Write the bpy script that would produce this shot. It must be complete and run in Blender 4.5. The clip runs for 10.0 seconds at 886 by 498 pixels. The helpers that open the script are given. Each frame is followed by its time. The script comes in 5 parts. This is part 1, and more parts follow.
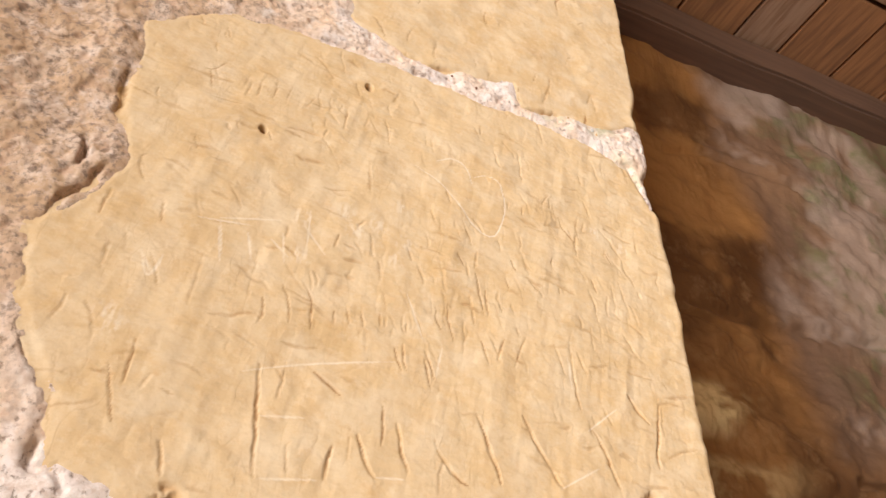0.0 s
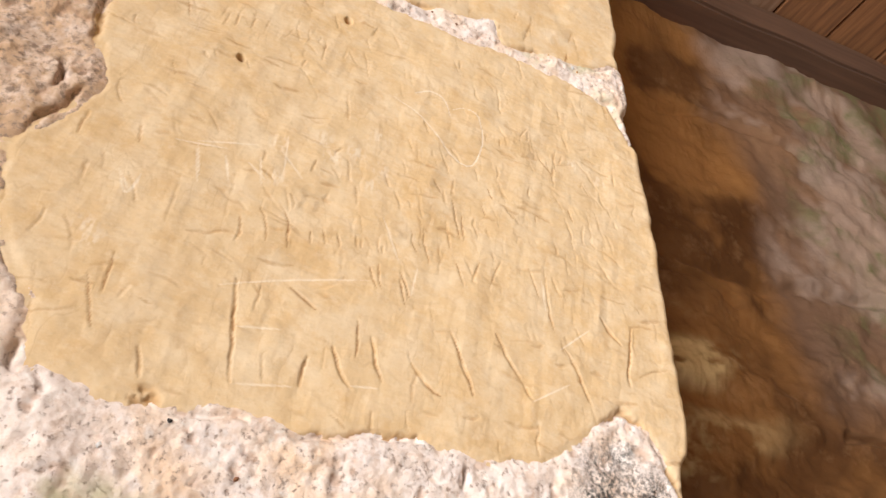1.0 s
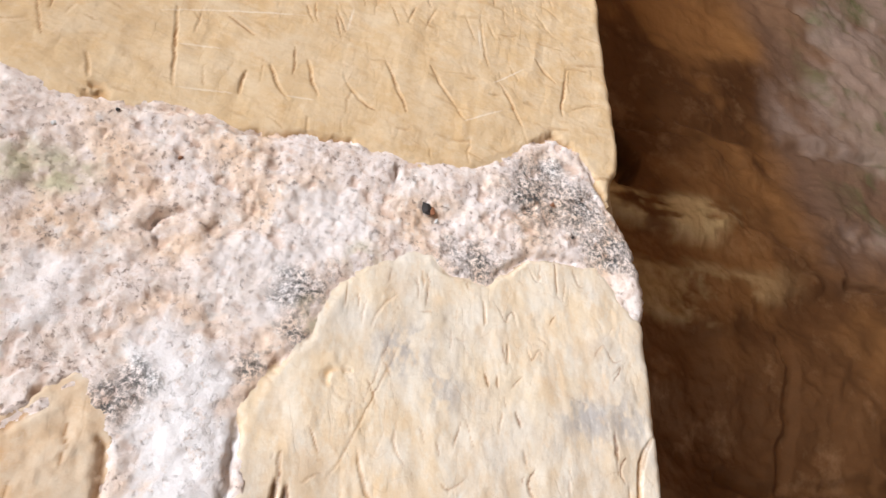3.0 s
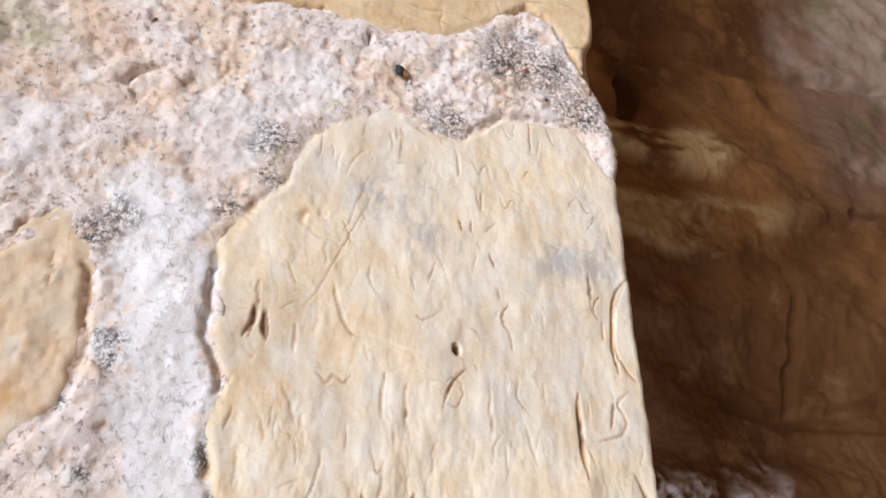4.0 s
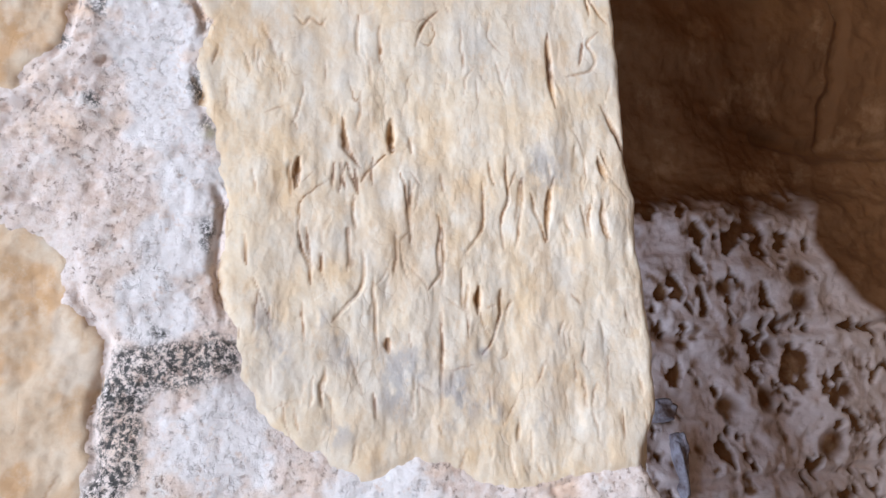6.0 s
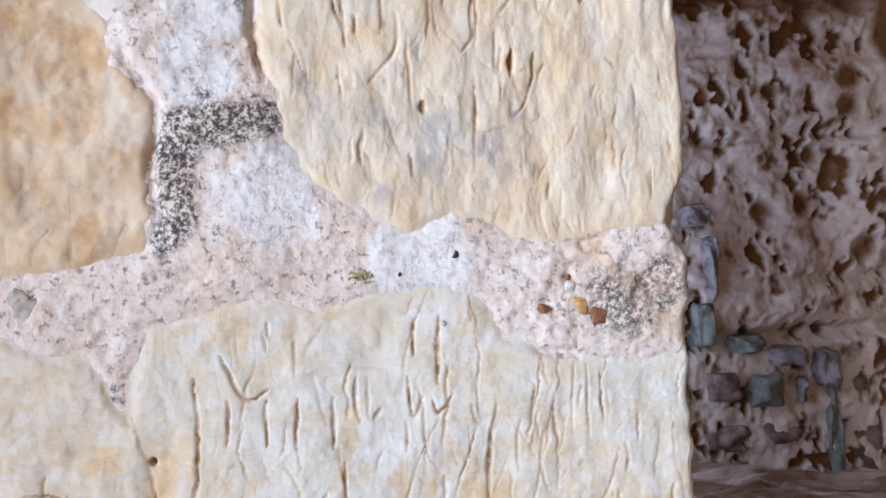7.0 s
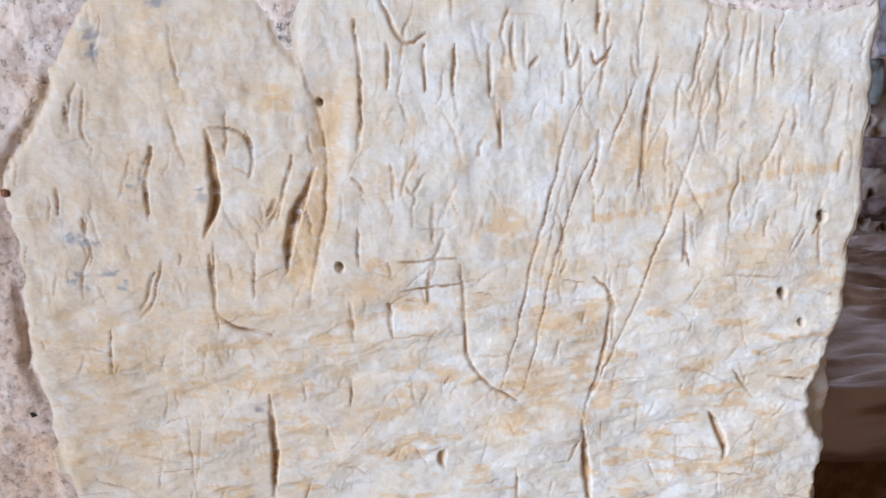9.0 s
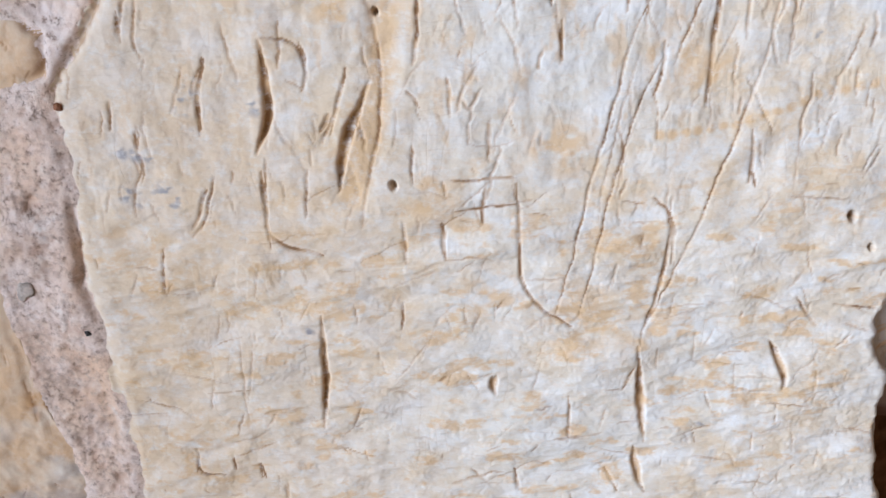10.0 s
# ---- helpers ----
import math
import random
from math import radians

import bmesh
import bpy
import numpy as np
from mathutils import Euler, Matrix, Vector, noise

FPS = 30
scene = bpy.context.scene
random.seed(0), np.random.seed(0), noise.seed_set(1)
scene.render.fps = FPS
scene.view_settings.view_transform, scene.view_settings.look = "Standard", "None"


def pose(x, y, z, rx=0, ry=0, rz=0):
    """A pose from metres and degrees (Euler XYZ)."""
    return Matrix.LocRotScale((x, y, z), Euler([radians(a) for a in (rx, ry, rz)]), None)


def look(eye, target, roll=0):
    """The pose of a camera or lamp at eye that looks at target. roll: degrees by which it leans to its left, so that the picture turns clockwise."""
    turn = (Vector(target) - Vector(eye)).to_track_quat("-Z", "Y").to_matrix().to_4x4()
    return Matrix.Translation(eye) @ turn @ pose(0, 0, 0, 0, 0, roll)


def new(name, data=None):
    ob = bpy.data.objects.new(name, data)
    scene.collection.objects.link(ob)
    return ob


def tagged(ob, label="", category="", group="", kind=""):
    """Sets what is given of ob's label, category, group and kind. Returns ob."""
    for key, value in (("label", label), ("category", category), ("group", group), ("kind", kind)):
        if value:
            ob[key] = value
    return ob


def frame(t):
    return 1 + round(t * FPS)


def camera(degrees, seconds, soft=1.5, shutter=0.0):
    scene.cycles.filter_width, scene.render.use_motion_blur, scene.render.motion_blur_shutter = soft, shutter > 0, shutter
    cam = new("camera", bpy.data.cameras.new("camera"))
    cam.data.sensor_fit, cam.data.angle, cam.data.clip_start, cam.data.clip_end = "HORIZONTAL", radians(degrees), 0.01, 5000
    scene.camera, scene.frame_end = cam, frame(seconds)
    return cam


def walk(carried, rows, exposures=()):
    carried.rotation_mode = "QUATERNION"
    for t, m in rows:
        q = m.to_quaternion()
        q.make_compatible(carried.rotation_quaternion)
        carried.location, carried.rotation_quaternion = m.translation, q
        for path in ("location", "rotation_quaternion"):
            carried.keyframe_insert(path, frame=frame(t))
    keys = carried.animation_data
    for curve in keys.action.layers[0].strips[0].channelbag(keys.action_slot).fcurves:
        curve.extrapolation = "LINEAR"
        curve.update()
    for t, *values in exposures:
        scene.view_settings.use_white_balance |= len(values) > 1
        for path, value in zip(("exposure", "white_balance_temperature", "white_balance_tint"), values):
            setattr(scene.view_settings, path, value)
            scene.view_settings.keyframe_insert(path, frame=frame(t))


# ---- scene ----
cam = camera(62.7, 10.0)
PATH = [
    (0, (0.02, -0.36, 1.481), (0.593, 1.083, 2.742), 2.8),
    (0.5, (0.029, -0.358, 1.467), (0.618, 1.111, 2.69), 2.6),
    (1, (0.039, -0.356, 1.452), (0.638, 1.13, 2.649), 2.4),
    (1.5, (0.052, -0.358, 1.428), (0.645, 1.138, 2.616), 1.7),
    (2, (0.07, -0.344, 1.386), (0.658, 1.191, 2.525), 1.0),
    (2.5, (0.09, -0.339, 1.355), (0.676, 1.245, 2.428), 0.6),
    (2.7, (0.096, -0.344, 1.345), (0.685, 1.255, 2.393), 0.7),
    (3.8, (0.132, -0.327, 1.281), (0.708, 1.336, 2.232), -1.0),
    (4, (0.134, -0.327, 1.266), (0.705, 1.343, 2.208), -1.1),
    (4.5, (0.141, -0.327, 1.234), (0.701, 1.372, 2.13), -1.9),
    (5, (0.15, -0.333, 1.206), (0.7, 1.44, 1.95), -2.3),
    (5.2, (0.153, -0.335, 1.2), (0.699, 1.466, 1.875), -2.4),
    (6.3, (0.168, -0.342, 1.179), (0.632, 1.587, 1.428), -2.7),
    (6.5, (0.167, -0.344, 1.173), (0.614, 1.601, 1.309), -2.6),
    (7, (0.164, -0.349, 1.154), (0.542, 1.614, 1.079), -3.1),
    (7.5, (0.166, -0.354, 1.138), (0.443, 1.613, 0.901), -3.8),
    (8, (0.16, -0.356, 1.12), (0.32, 1.6, 0.731), -3.9),
    (8.5, (0.151, -0.356, 1.101), (0.228, 1.574, 0.583), -3.7),
    (9, (0.144, -0.356, 1.086), (0.153, 1.551, 0.481), -3.7),
    (9.5, (0.134, -0.355, 1.071), (0.102, 1.532, 0.408), -3.7),
    (10, (0.129, -0.355, 1.062), (0.054, 1.521, 0.372), -4.1),
]
# exposure and white balance drift a little along the way
walk(cam, [(t, look(eye, target, roll)) for t, eye, target, roll in PATH],
     [(0.0, 0.27, 6600, 12), (1.0, 0.27, 6450, 11), (2.5, 0.19, 6000, 10), (4.5, 0.0, 5550, 10), (6.5, -0.05, 5250, 10), (10.0, -0.05, 5200, 10)])

# ---- light: world, daylight from an unseen doorway, lamp added behind the pillar ----
world = bpy.data.worlds.new("sky")
scene.world = world
world.use_nodes = True
wn = world.node_tree.nodes
sky = wn.new("ShaderNodeTexSky")
sky.sky_type, sky.sun_disc = "NISHITA", False
sky.sun_elevation, sky.sun_rotation = radians(38), radians(250)
world.node_tree.links.new(sky.outputs[0], wn["Background"].inputs[0])
wn["Background"].inputs[1].default_value = 0.1


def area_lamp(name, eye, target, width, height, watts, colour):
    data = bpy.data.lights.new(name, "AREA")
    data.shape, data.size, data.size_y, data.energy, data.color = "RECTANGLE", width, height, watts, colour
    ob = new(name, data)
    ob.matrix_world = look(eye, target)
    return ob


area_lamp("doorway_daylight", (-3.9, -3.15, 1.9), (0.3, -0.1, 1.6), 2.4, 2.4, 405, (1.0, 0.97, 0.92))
# Added lamp hidden behind the pillar, to brighten the back wall's foot.
area_lamp("low_added_lamp", (0.40, 0.69, 1.08), (1.2, 0.86, 1.2), 0.28, 0.72, 3.4, (0.74, 0.84, 1.0))


# ---- helpers ----
def part(name, bm, material, parent=None, label=""):
    me = bpy.data.meshes.new(name)
    bm.to_mesh(me)
    bm.free()
    ob = new(name, me)
    if material:
        me.materials.append(material)
    ob.parent = parent
    if label:
        ob["label"] = label
    return ob


def box(bm, x0, x1, y0, y1, z0, z1, bevel=0.0, jitter=0.0, seed=0):
    rnd = random.Random(seed)
    made = bmesh.ops.create_cube(bm, size=1.0)["verts"]
    for v in made:
        v.co = Vector((x0 + (v.co.x + 0.5) * (x1 - x0), y0 + (v.co.y + 0.5) * (y1 - y0), z0 + (v.co.z + 0.5) * (z1 - z0)))
        v.co += Vector([rnd.uniform(-jitter, jitter) for _ in range(3)])
    if bevel:
        edges = {e for v in made for e in v.link_edges}
        bmesh.ops.bevel(bm, geom=list(edges), offset=bevel, segments=2, affect="EDGES")
    return made


def lattice(nx, ny, seed):
    return np.random.RandomState(seed).rand(nx, ny)


def value_noise(x, y, seed):
    """Smooth noise in -1..1 on a unit lattice."""
    g = lattice(256, 256, seed)
    xi, yi = np.floor(x).astype(int), np.floor(y).astype(int)
    fx, fy = x - xi, y - yi
    fx, fy = fx * fx * fx * (fx * (fx * 6 - 15) + 10), fy * fy * fy * (fy * (fy * 6 - 15) + 10)
    a, b = g[xi % 256, yi % 256], g[(xi + 1) % 256, yi % 256]
    c, d = g[xi % 256, (yi + 1) % 256], g[(xi + 1) % 256, (yi + 1) % 256]
    return 2 * ((a * (1 - fx) + b * fx) * (1 - fy) + (c * (1 - fx) + d * fx) * fy) - 1


def fbm(x, y, scale, octaves, seed, gain=0.5):
    out, amp, f = 0, 1.0, 1.0 / scale
    for k in range(octaves):
        out = out + amp * value_noise(x * f + 17.3 * k, y * f + 5.1 * k, seed + k)
        amp, f = amp * gain, f * 2.03
    return out


def smooth(a, b, x):
    k = np.clip((x - a) / (b - a), 0, 1)
    return k * k * (3 - 2 * k)


def segment_distance(x, z, p, q):
    px, pz, dx, dz = p[0], p[1], q[0] - p[0], q[1] - p[1]
    k = np.clip(((x - px) * dx + (z - pz) * dz) / (dx * dx + dz * dz + 1e-12), 0, 1)
    return np.hypot(x - px - k * dx, z - pz - k * dz), k


def inside_distance(x, z, outline):
    """Distance to a closed outline, positive inside."""
    best, odd = np.full(x.shape, 9.0), np.zeros(x.shape, bool)
    for p, q in zip(outline, outline[1:] + outline[:1]):
        best = np.minimum(best, segment_distance(x, z, p, q)[0])
        if p[1] != q[1]:
            cross = ((p[1] > z) != (q[1] > z)) & (x < (q[0] - p[0]) * (z - p[1]) / (q[1] - p[1]) + p[0])
            odd ^= cross
    return np.where(odd, best, -best)


def sheet(name, place, keep, material, parent=None, label="", attributes=None):
    """A mesh from a grid of places (rows, columns, 3); only the cells whose corners are kept."""
    rows, cols = keep.shape
    index = np.arange(rows * cols).reshape(rows, cols)
    cell = keep[:-1, :-1] & keep[1:, :-1] & keep[:-1, 1:] & keep[1:, 1:]
    quads = np.stack([index[:-1, :-1], index[:-1, 1:], index[1:, 1:], index[1:, :-1]], -1)[cell]
    used, flat = np.unique(quads, return_inverse=True)
    quads = flat.reshape(-1, 4)
    verts = place.reshape(-1, 3)[used]
    me = bpy.data.meshes.new(name)
    me.vertices.add(len(verts))
    me.vertices.foreach_set("co", verts.astype(np.float32).ravel())
    me.loops.add(quads.size)
    me.loops.foreach_set("vertex_index", quads.astype(np.int32).ravel())
    me.polygons.add(len(quads))
    me.polygons.foreach_set("loop_start", np.arange(0, quads.size, 4, dtype=np.int32))
    me.polygons.foreach_set("use_smooth", np.ones(len(quads), bool))
    me.update(calc_edges=True)
    for key, values in (attributes or {}).items():
        me.attributes.new(key, "FLOAT", "POINT").data.foreach_set("value", values.ravel()[used].astype(np.float32))
    me.materials.append(material)
    ob = new(name, me)
    ob.parent = parent
    if label:
        ob["label"] = label
    return ob


# ---- materials ----
class Nodes:
    """A short way to write node materials, in object space metres."""

    def __init__(self, name, rough=0.9):
        self.mat = bpy.data.materials.new(name)
        self.mat.use_nodes = True
        self.tree = self.mat.node_tree
        self.out = self.tree.nodes["Principled BSDF"]
        self.out.inputs["Roughness"].default_value = rough
        self.out.inputs["Specular IOR Level"].default_value = 0.25
        self.at = self.add("ShaderNodeTexCoord").outputs["Object"]

    def add(self, kind):
        return self.tree.nodes.new(kind)

    def link(self, a, b):
        self.tree.links.new(a, b)

    def put(self, socket, value):
        if hasattr(value, "is_output"):
            self.link(value, socket)
        else:
            socket.default_value = value

    def noise(self, scale, detail=4, rough=0.55, stretch=(1, 1, 1), distort=0.0):
        m, n = self.add("ShaderNodeMapping"), self.add("ShaderNodeTexNoise")
        m.inputs["Scale"].default_value = stretch
        self.link(self.at, m.inputs[0])
        self.link(m.outputs[0], n.inputs["Vector"])
        n.inputs["Scale"].default_value, n.inputs["Detail"].default_value = scale, detail
        n.inputs["Roughness"].default_value, n.inputs["Distortion"].default_value = rough, distort
        return n.outputs["Fac"]

    def cells(self, scale, feature="F1", stretch=(1, 1, 1)):
        m, n = self.add("ShaderNodeMapping"), self.add("ShaderNodeTexVoronoi")
        m.inputs["Scale"].default_value = stretch
        self.link(self.at, m.inputs[0])
        self.link(m.outputs[0], n.inputs["Vector"])
        n.feature = feature
        n.inputs["Scale"].default_value = scale
        return n.outputs["Distance"]

    def ramp(self, value, low, high, a=0.0, b=1.0):
        r = self.add("ShaderNodeMapRange")
        r.inputs[1].default_value, r.inputs[2].default_value = low, high
        r.inputs[3].default_value, r.inputs[4].default_value = a, b
        self.link(value, r.inputs[0])
        return r.outputs[0]

    def math(self, op, a, b):
        n = self.add("ShaderNodeMath")
        n.operation = op
        self.put(n.inputs[0], a), self.put(n.inputs[1], b)
        return n.outputs[0]

    def mix(self, fac, a, b, mode="MIX"):
        n = self.add("ShaderNodeMix")
        n.data_type, n.blend_type = "RGBA", mode
        self.put(n.inputs[0], fac)
        for socket, value in ((n.inputs[6], a), (n.inputs[7], b)):
            self.put(socket, value if hasattr(value, "is_output") else (*value, 1))
        return n.outputs[2]

    def attribute(self, name):
        n = self.add("ShaderNodeAttribute")
        n.attribute_name = name
        return n.outputs["Fac"]

    def done(self, colour, height=None, strength=0.4, distance=0.002, rough=None):
        self.put(self.out.inputs["Base Color"], colour)
        if rough is not None:
            self.put(self.out.inputs["Roughness"], rough)
        if height is not None:
            b = self.add("ShaderNodeBump")
            b.inputs["Strength"].default_value, b.inputs["Distance"].default_value = strength, distance
            self.link(height, b.inputs["Height"])
            self.link(b.outputs[0], self.out.inputs["Normal"])
        return self.mat


def limestone(name, base, warm, pale, grain=(1, 1, 1), lines=((2.0, 1, 0.4),)):
    n = Nodes(name, 0.88)
    c = n.mix(n.ramp(n.noise(9, 5), 0.38, 0.62), base, warm)
    c = n.mix(n.ramp(n.noise(38, 5, 0.6, grain), 0.42, 0.68), c, pale)
    c = n.mix(n.math("MULTIPLY", n.ramp(n.noise(260, 3), 0.55, 0.75), 0.18), c, tuple(v * 0.62 for v in base))
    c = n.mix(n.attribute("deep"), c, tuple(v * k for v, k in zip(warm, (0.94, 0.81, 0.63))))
    # Dirt plus the shade of cuts, holes and open joints, painted dark brown.
    c = n.mix(n.math("MULTIPLY", n.attribute("dirt_shade"), 0.85), c, tuple(v * k for v, k in zip(warm, (0.52, 0.36, 0.22))))
    c = n.mix(n.math("MULTIPLY", n.ramp(n.attribute("dirt_shade"), 0.6, 0.95), 0.65), c, tuple(v * k for v, k in zip(warm, (0.26, 0.17, 0.11))))
    c = n.mix(n.attribute("wear"), c, (0.92, 0.87, 0.78))
    c = n.mix(n.attribute("stain"), c, (0.30, 0.31, 0.36))
    c = n.mix(n.math("MULTIPLY", n.ramp(n.noise(120, 6, 0.7, grain), 0.50, 0.66), 0.55), c, pale)
    c = n.mix(n.math("MULTIPLY", n.ramp(n.noise(75, 6, 0.7, grain), 0.54, 0.68), 0.40), c, tuple(v * k for v, k in zip(warm, (0.92, 0.82, 0.68))))
    h = n.math("ADD", n.noise(170, 8, 0.68, grain), n.math("MULTIPLY", n.noise(700, 4, 0.7), 0.3))
    for k, run in enumerate(lines):
        away = n.math("ABSOLUTE", n.math("SUBTRACT", n.noise(24 + 7 * k, 2, 0.5, run), 0.5), 0.0)
        hair = n.math("MULTIPLY", n.ramp(away, 0.0, 0.011, 1.0, 0.0), n.ramp(n.noise(26 - 5 * k, 3), 0.46, 0.62))
        c = n.mix(n.math("MULTIPLY", hair, 0.16), c, tuple(v * k2 for v, k2 in zip(warm, (0.62, 0.50, 0.38))))
        h = n.math("SUBTRACT", h, n.math("MULTIPLY", hair, 0.2))
    return n.done(c, h, 0.5, 0.0009)


STONE_OCHRE = limestone("ochre_limestone", (0.67, 0.50, 0.30), (0.64, 0.455, 0.25), (0.72, 0.58, 0.40), (0.9, 1, 1.1), ((1.6, 1, 0.6), (2.6, 1, 0.6)))
STONE_CREAM = limestone("cream_limestone", (0.79, 0.68, 0.52), (0.78, 0.62, 0.42), (0.82, 0.76, 0.66), (1.3, 1, 0.8), ((2.0, 1, 0.6), (1.5, 1, 1.1)))
STONE_PALE = limestone("pale_limestone", (0.735, 0.695, 0.615), (0.735, 0.615, 0.45), (0.785, 0.785, 0.775), (1.0, 1, 1.5), ((2.4, 1, 0.5), (0.4, 1, 2.2)))
STONE_BROWN = limestone("tawny_limestone", (0.69, 0.53, 0.365), (0.65, 0.46, 0.28), (0.74, 0.64, 0.51), (1, 1, 1))


def mortar_material():
    n = Nodes("lime_mortar", 0.95)
    c = n.mix(n.math("MULTIPLY", n.ramp(n.noise(30, 6, 0.66), 0.40, 0.58), n.attribute("tan")), (0.87, 0.79, 0.765), (0.82, 0.62, 0.46))
    c = n.mix(n.ramp(n.noise(60, 5, 0.65), 0.50, 0.70), c, (0.88, 0.85, 0.84))
    c = n.mix(n.math("MULTIPLY", n.ramp(n.noise(210, 5, 0.7), 0.50, 0.60), 0.4), c, (0.68, 0.54, 0.45))
    c = n.mix(n.math("MULTIPLY", n.ramp(n.noise(110, 6, 0.75), 0.53, 0.64), 0.55), c, (0.62, 0.47, 0.37))
    c = n.mix(n.math("MULTIPLY", n.ramp(n.noise(230, 5, 0.78), 0.575, 0.63), 0.75), c, (0.40, 0.29, 0.24))
    c = n.mix(n.math("MULTIPLY", n.attribute("dust"), n.ramp(n.noise(120, 5, 0.7), 0.66, 0.56)), c, (0.88, 0.855, 0.865))
    c = n.mix(n.math("MULTIPLY", n.attribute("brown"), n.ramp(n.noise(40, 6, 0.7), 0.30, 0.55)), c, (0.60, 0.42, 0.28))
    c = n.mix(n.math("MULTIPLY", n.attribute("brown"), n.ramp(n.noise(190, 6, 0.75), 0.50, 0.62)), c, (0.33, 0.24, 0.19))
    c = n.mix(n.math("MULTIPLY", n.attribute("pits"), 0.5), c, (0.55, 0.36, 0.25))
    patchy = n.math("ADD", n.math("MULTIPLY", n.attribute("lichen"), 0.9), n.math("MULTIPLY", n.noise(60, 6, 0.75), 1.5))
    speck = n.math("MULTIPLY", n.ramp(patchy, 1.10, 1.75), n.ramp(n.noise(420, 6, 0.8), 0.44, 0.54))
    c = n.mix(n.math("MULTIPLY", speck, n.ramp(n.attribute("lichen"), 0.02, 0.2)), c, (0.09, 0.09, 0.09))
    c = n.mix(n.math("MULTIPLY", n.attribute("moss"), n.ramp(n.noise(60, 4), 0.40, 0.62)), c, (0.56, 0.52, 0.36))
    h = n.math("ADD", n.noise(150, 8, 0.75), n.math("MULTIPLY", n.cells(260), -0.25))
    h = n.math("SUBTRACT", h, n.math("MULTIPLY", n.ramp(n.noise(230, 5, 0.78), 0.57, 0.65), 0.5))
    return n.done(c, h, 0.72, 0.0018)


MORTAR = mortar_material()


def back_material():
    n = Nodes("rough_rubble_stone", 0.92)
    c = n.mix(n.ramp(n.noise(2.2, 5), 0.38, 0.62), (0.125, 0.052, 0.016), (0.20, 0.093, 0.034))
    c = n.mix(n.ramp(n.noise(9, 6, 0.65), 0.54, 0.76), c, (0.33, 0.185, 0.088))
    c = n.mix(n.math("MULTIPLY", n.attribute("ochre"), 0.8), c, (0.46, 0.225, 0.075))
    # Sandy blocks; the light they catch is painted into this paler colour.
    c = n.mix(n.attribute("sand_lit"), c, (0.70, 0.51, 0.25))
    # Pale lime, which also carries the wall's lit areas as colour.
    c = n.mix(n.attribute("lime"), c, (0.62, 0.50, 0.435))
    c = n.mix(n.math("MULTIPLY", n.attribute("moss"), n.ramp(n.noise(9, 6, 0.65), 0.38, 0.66)), c, (0.19, 0.19, 0.085))
    h = n.math("ADD", n.noise(22, 7, 0.6), n.math("MULTIPLY", n.noise(70, 3), 0.3))
    return n.done(c, h, 0.45, 0.010)


BACK = back_material()


def wood(name, base, dark, grain):
    n = Nodes(name, 0.7)
    c = n.mix(n.ramp(n.noise(6, 6, 0.6, grain), 0.35, 0.65), base, dark)
    info = n.add("ShaderNodeObjectInfo")
    c = n.mix(n.ramp(info.outputs["Random"], 0, 1, 0, 0.35), c, (0.30, 0.25, 0.22))
    return n.done(c, n.noise(14, 6, 0.6, grain), 0.3, 0.004)


BEAM_WOOD = wood("dark_oak", (0.17, 0.08, 0.042), (0.10, 0.045, 0.024), (0.3, 6, 6))


def boards_material():
    n = Nodes("old_ceiling_boards", 0.75)
    rnd = n.add("ShaderNodeNewGeometry").outputs["Random Per Island"]
    c = n.mix(n.ramp(rnd, 0.5, 0.6), (0.40, 0.19, 0.085), (0.34, 0.25, 0.19))
    c = n.mix(n.ramp(rnd, 0.85, 1.0), c, (0.42, 0.23, 0.13))
    c = n.mix(n.ramp(n.noise(7, 6, 0.6, (6, 0.5, 6)), 0.4, 0.7), c, (0.20, 0.10, 0.055))
    return n.done(c, n.noise(14, 6, 0.6, (6, 0.5, 6)), 0.3, 0.004)


BOARDS = boards_material()


def plaster():
    n = Nodes("old_plaster", 0.95)
    c = n.mix(n.ramp(n.noise(3, 5), 0.35, 0.65), (0.34, 0.27, 0.20), (0.27, 0.20, 0.14))
    return n.done(c, n.noise(30, 6), 0.3, 0.01)


PLASTER = plaster()

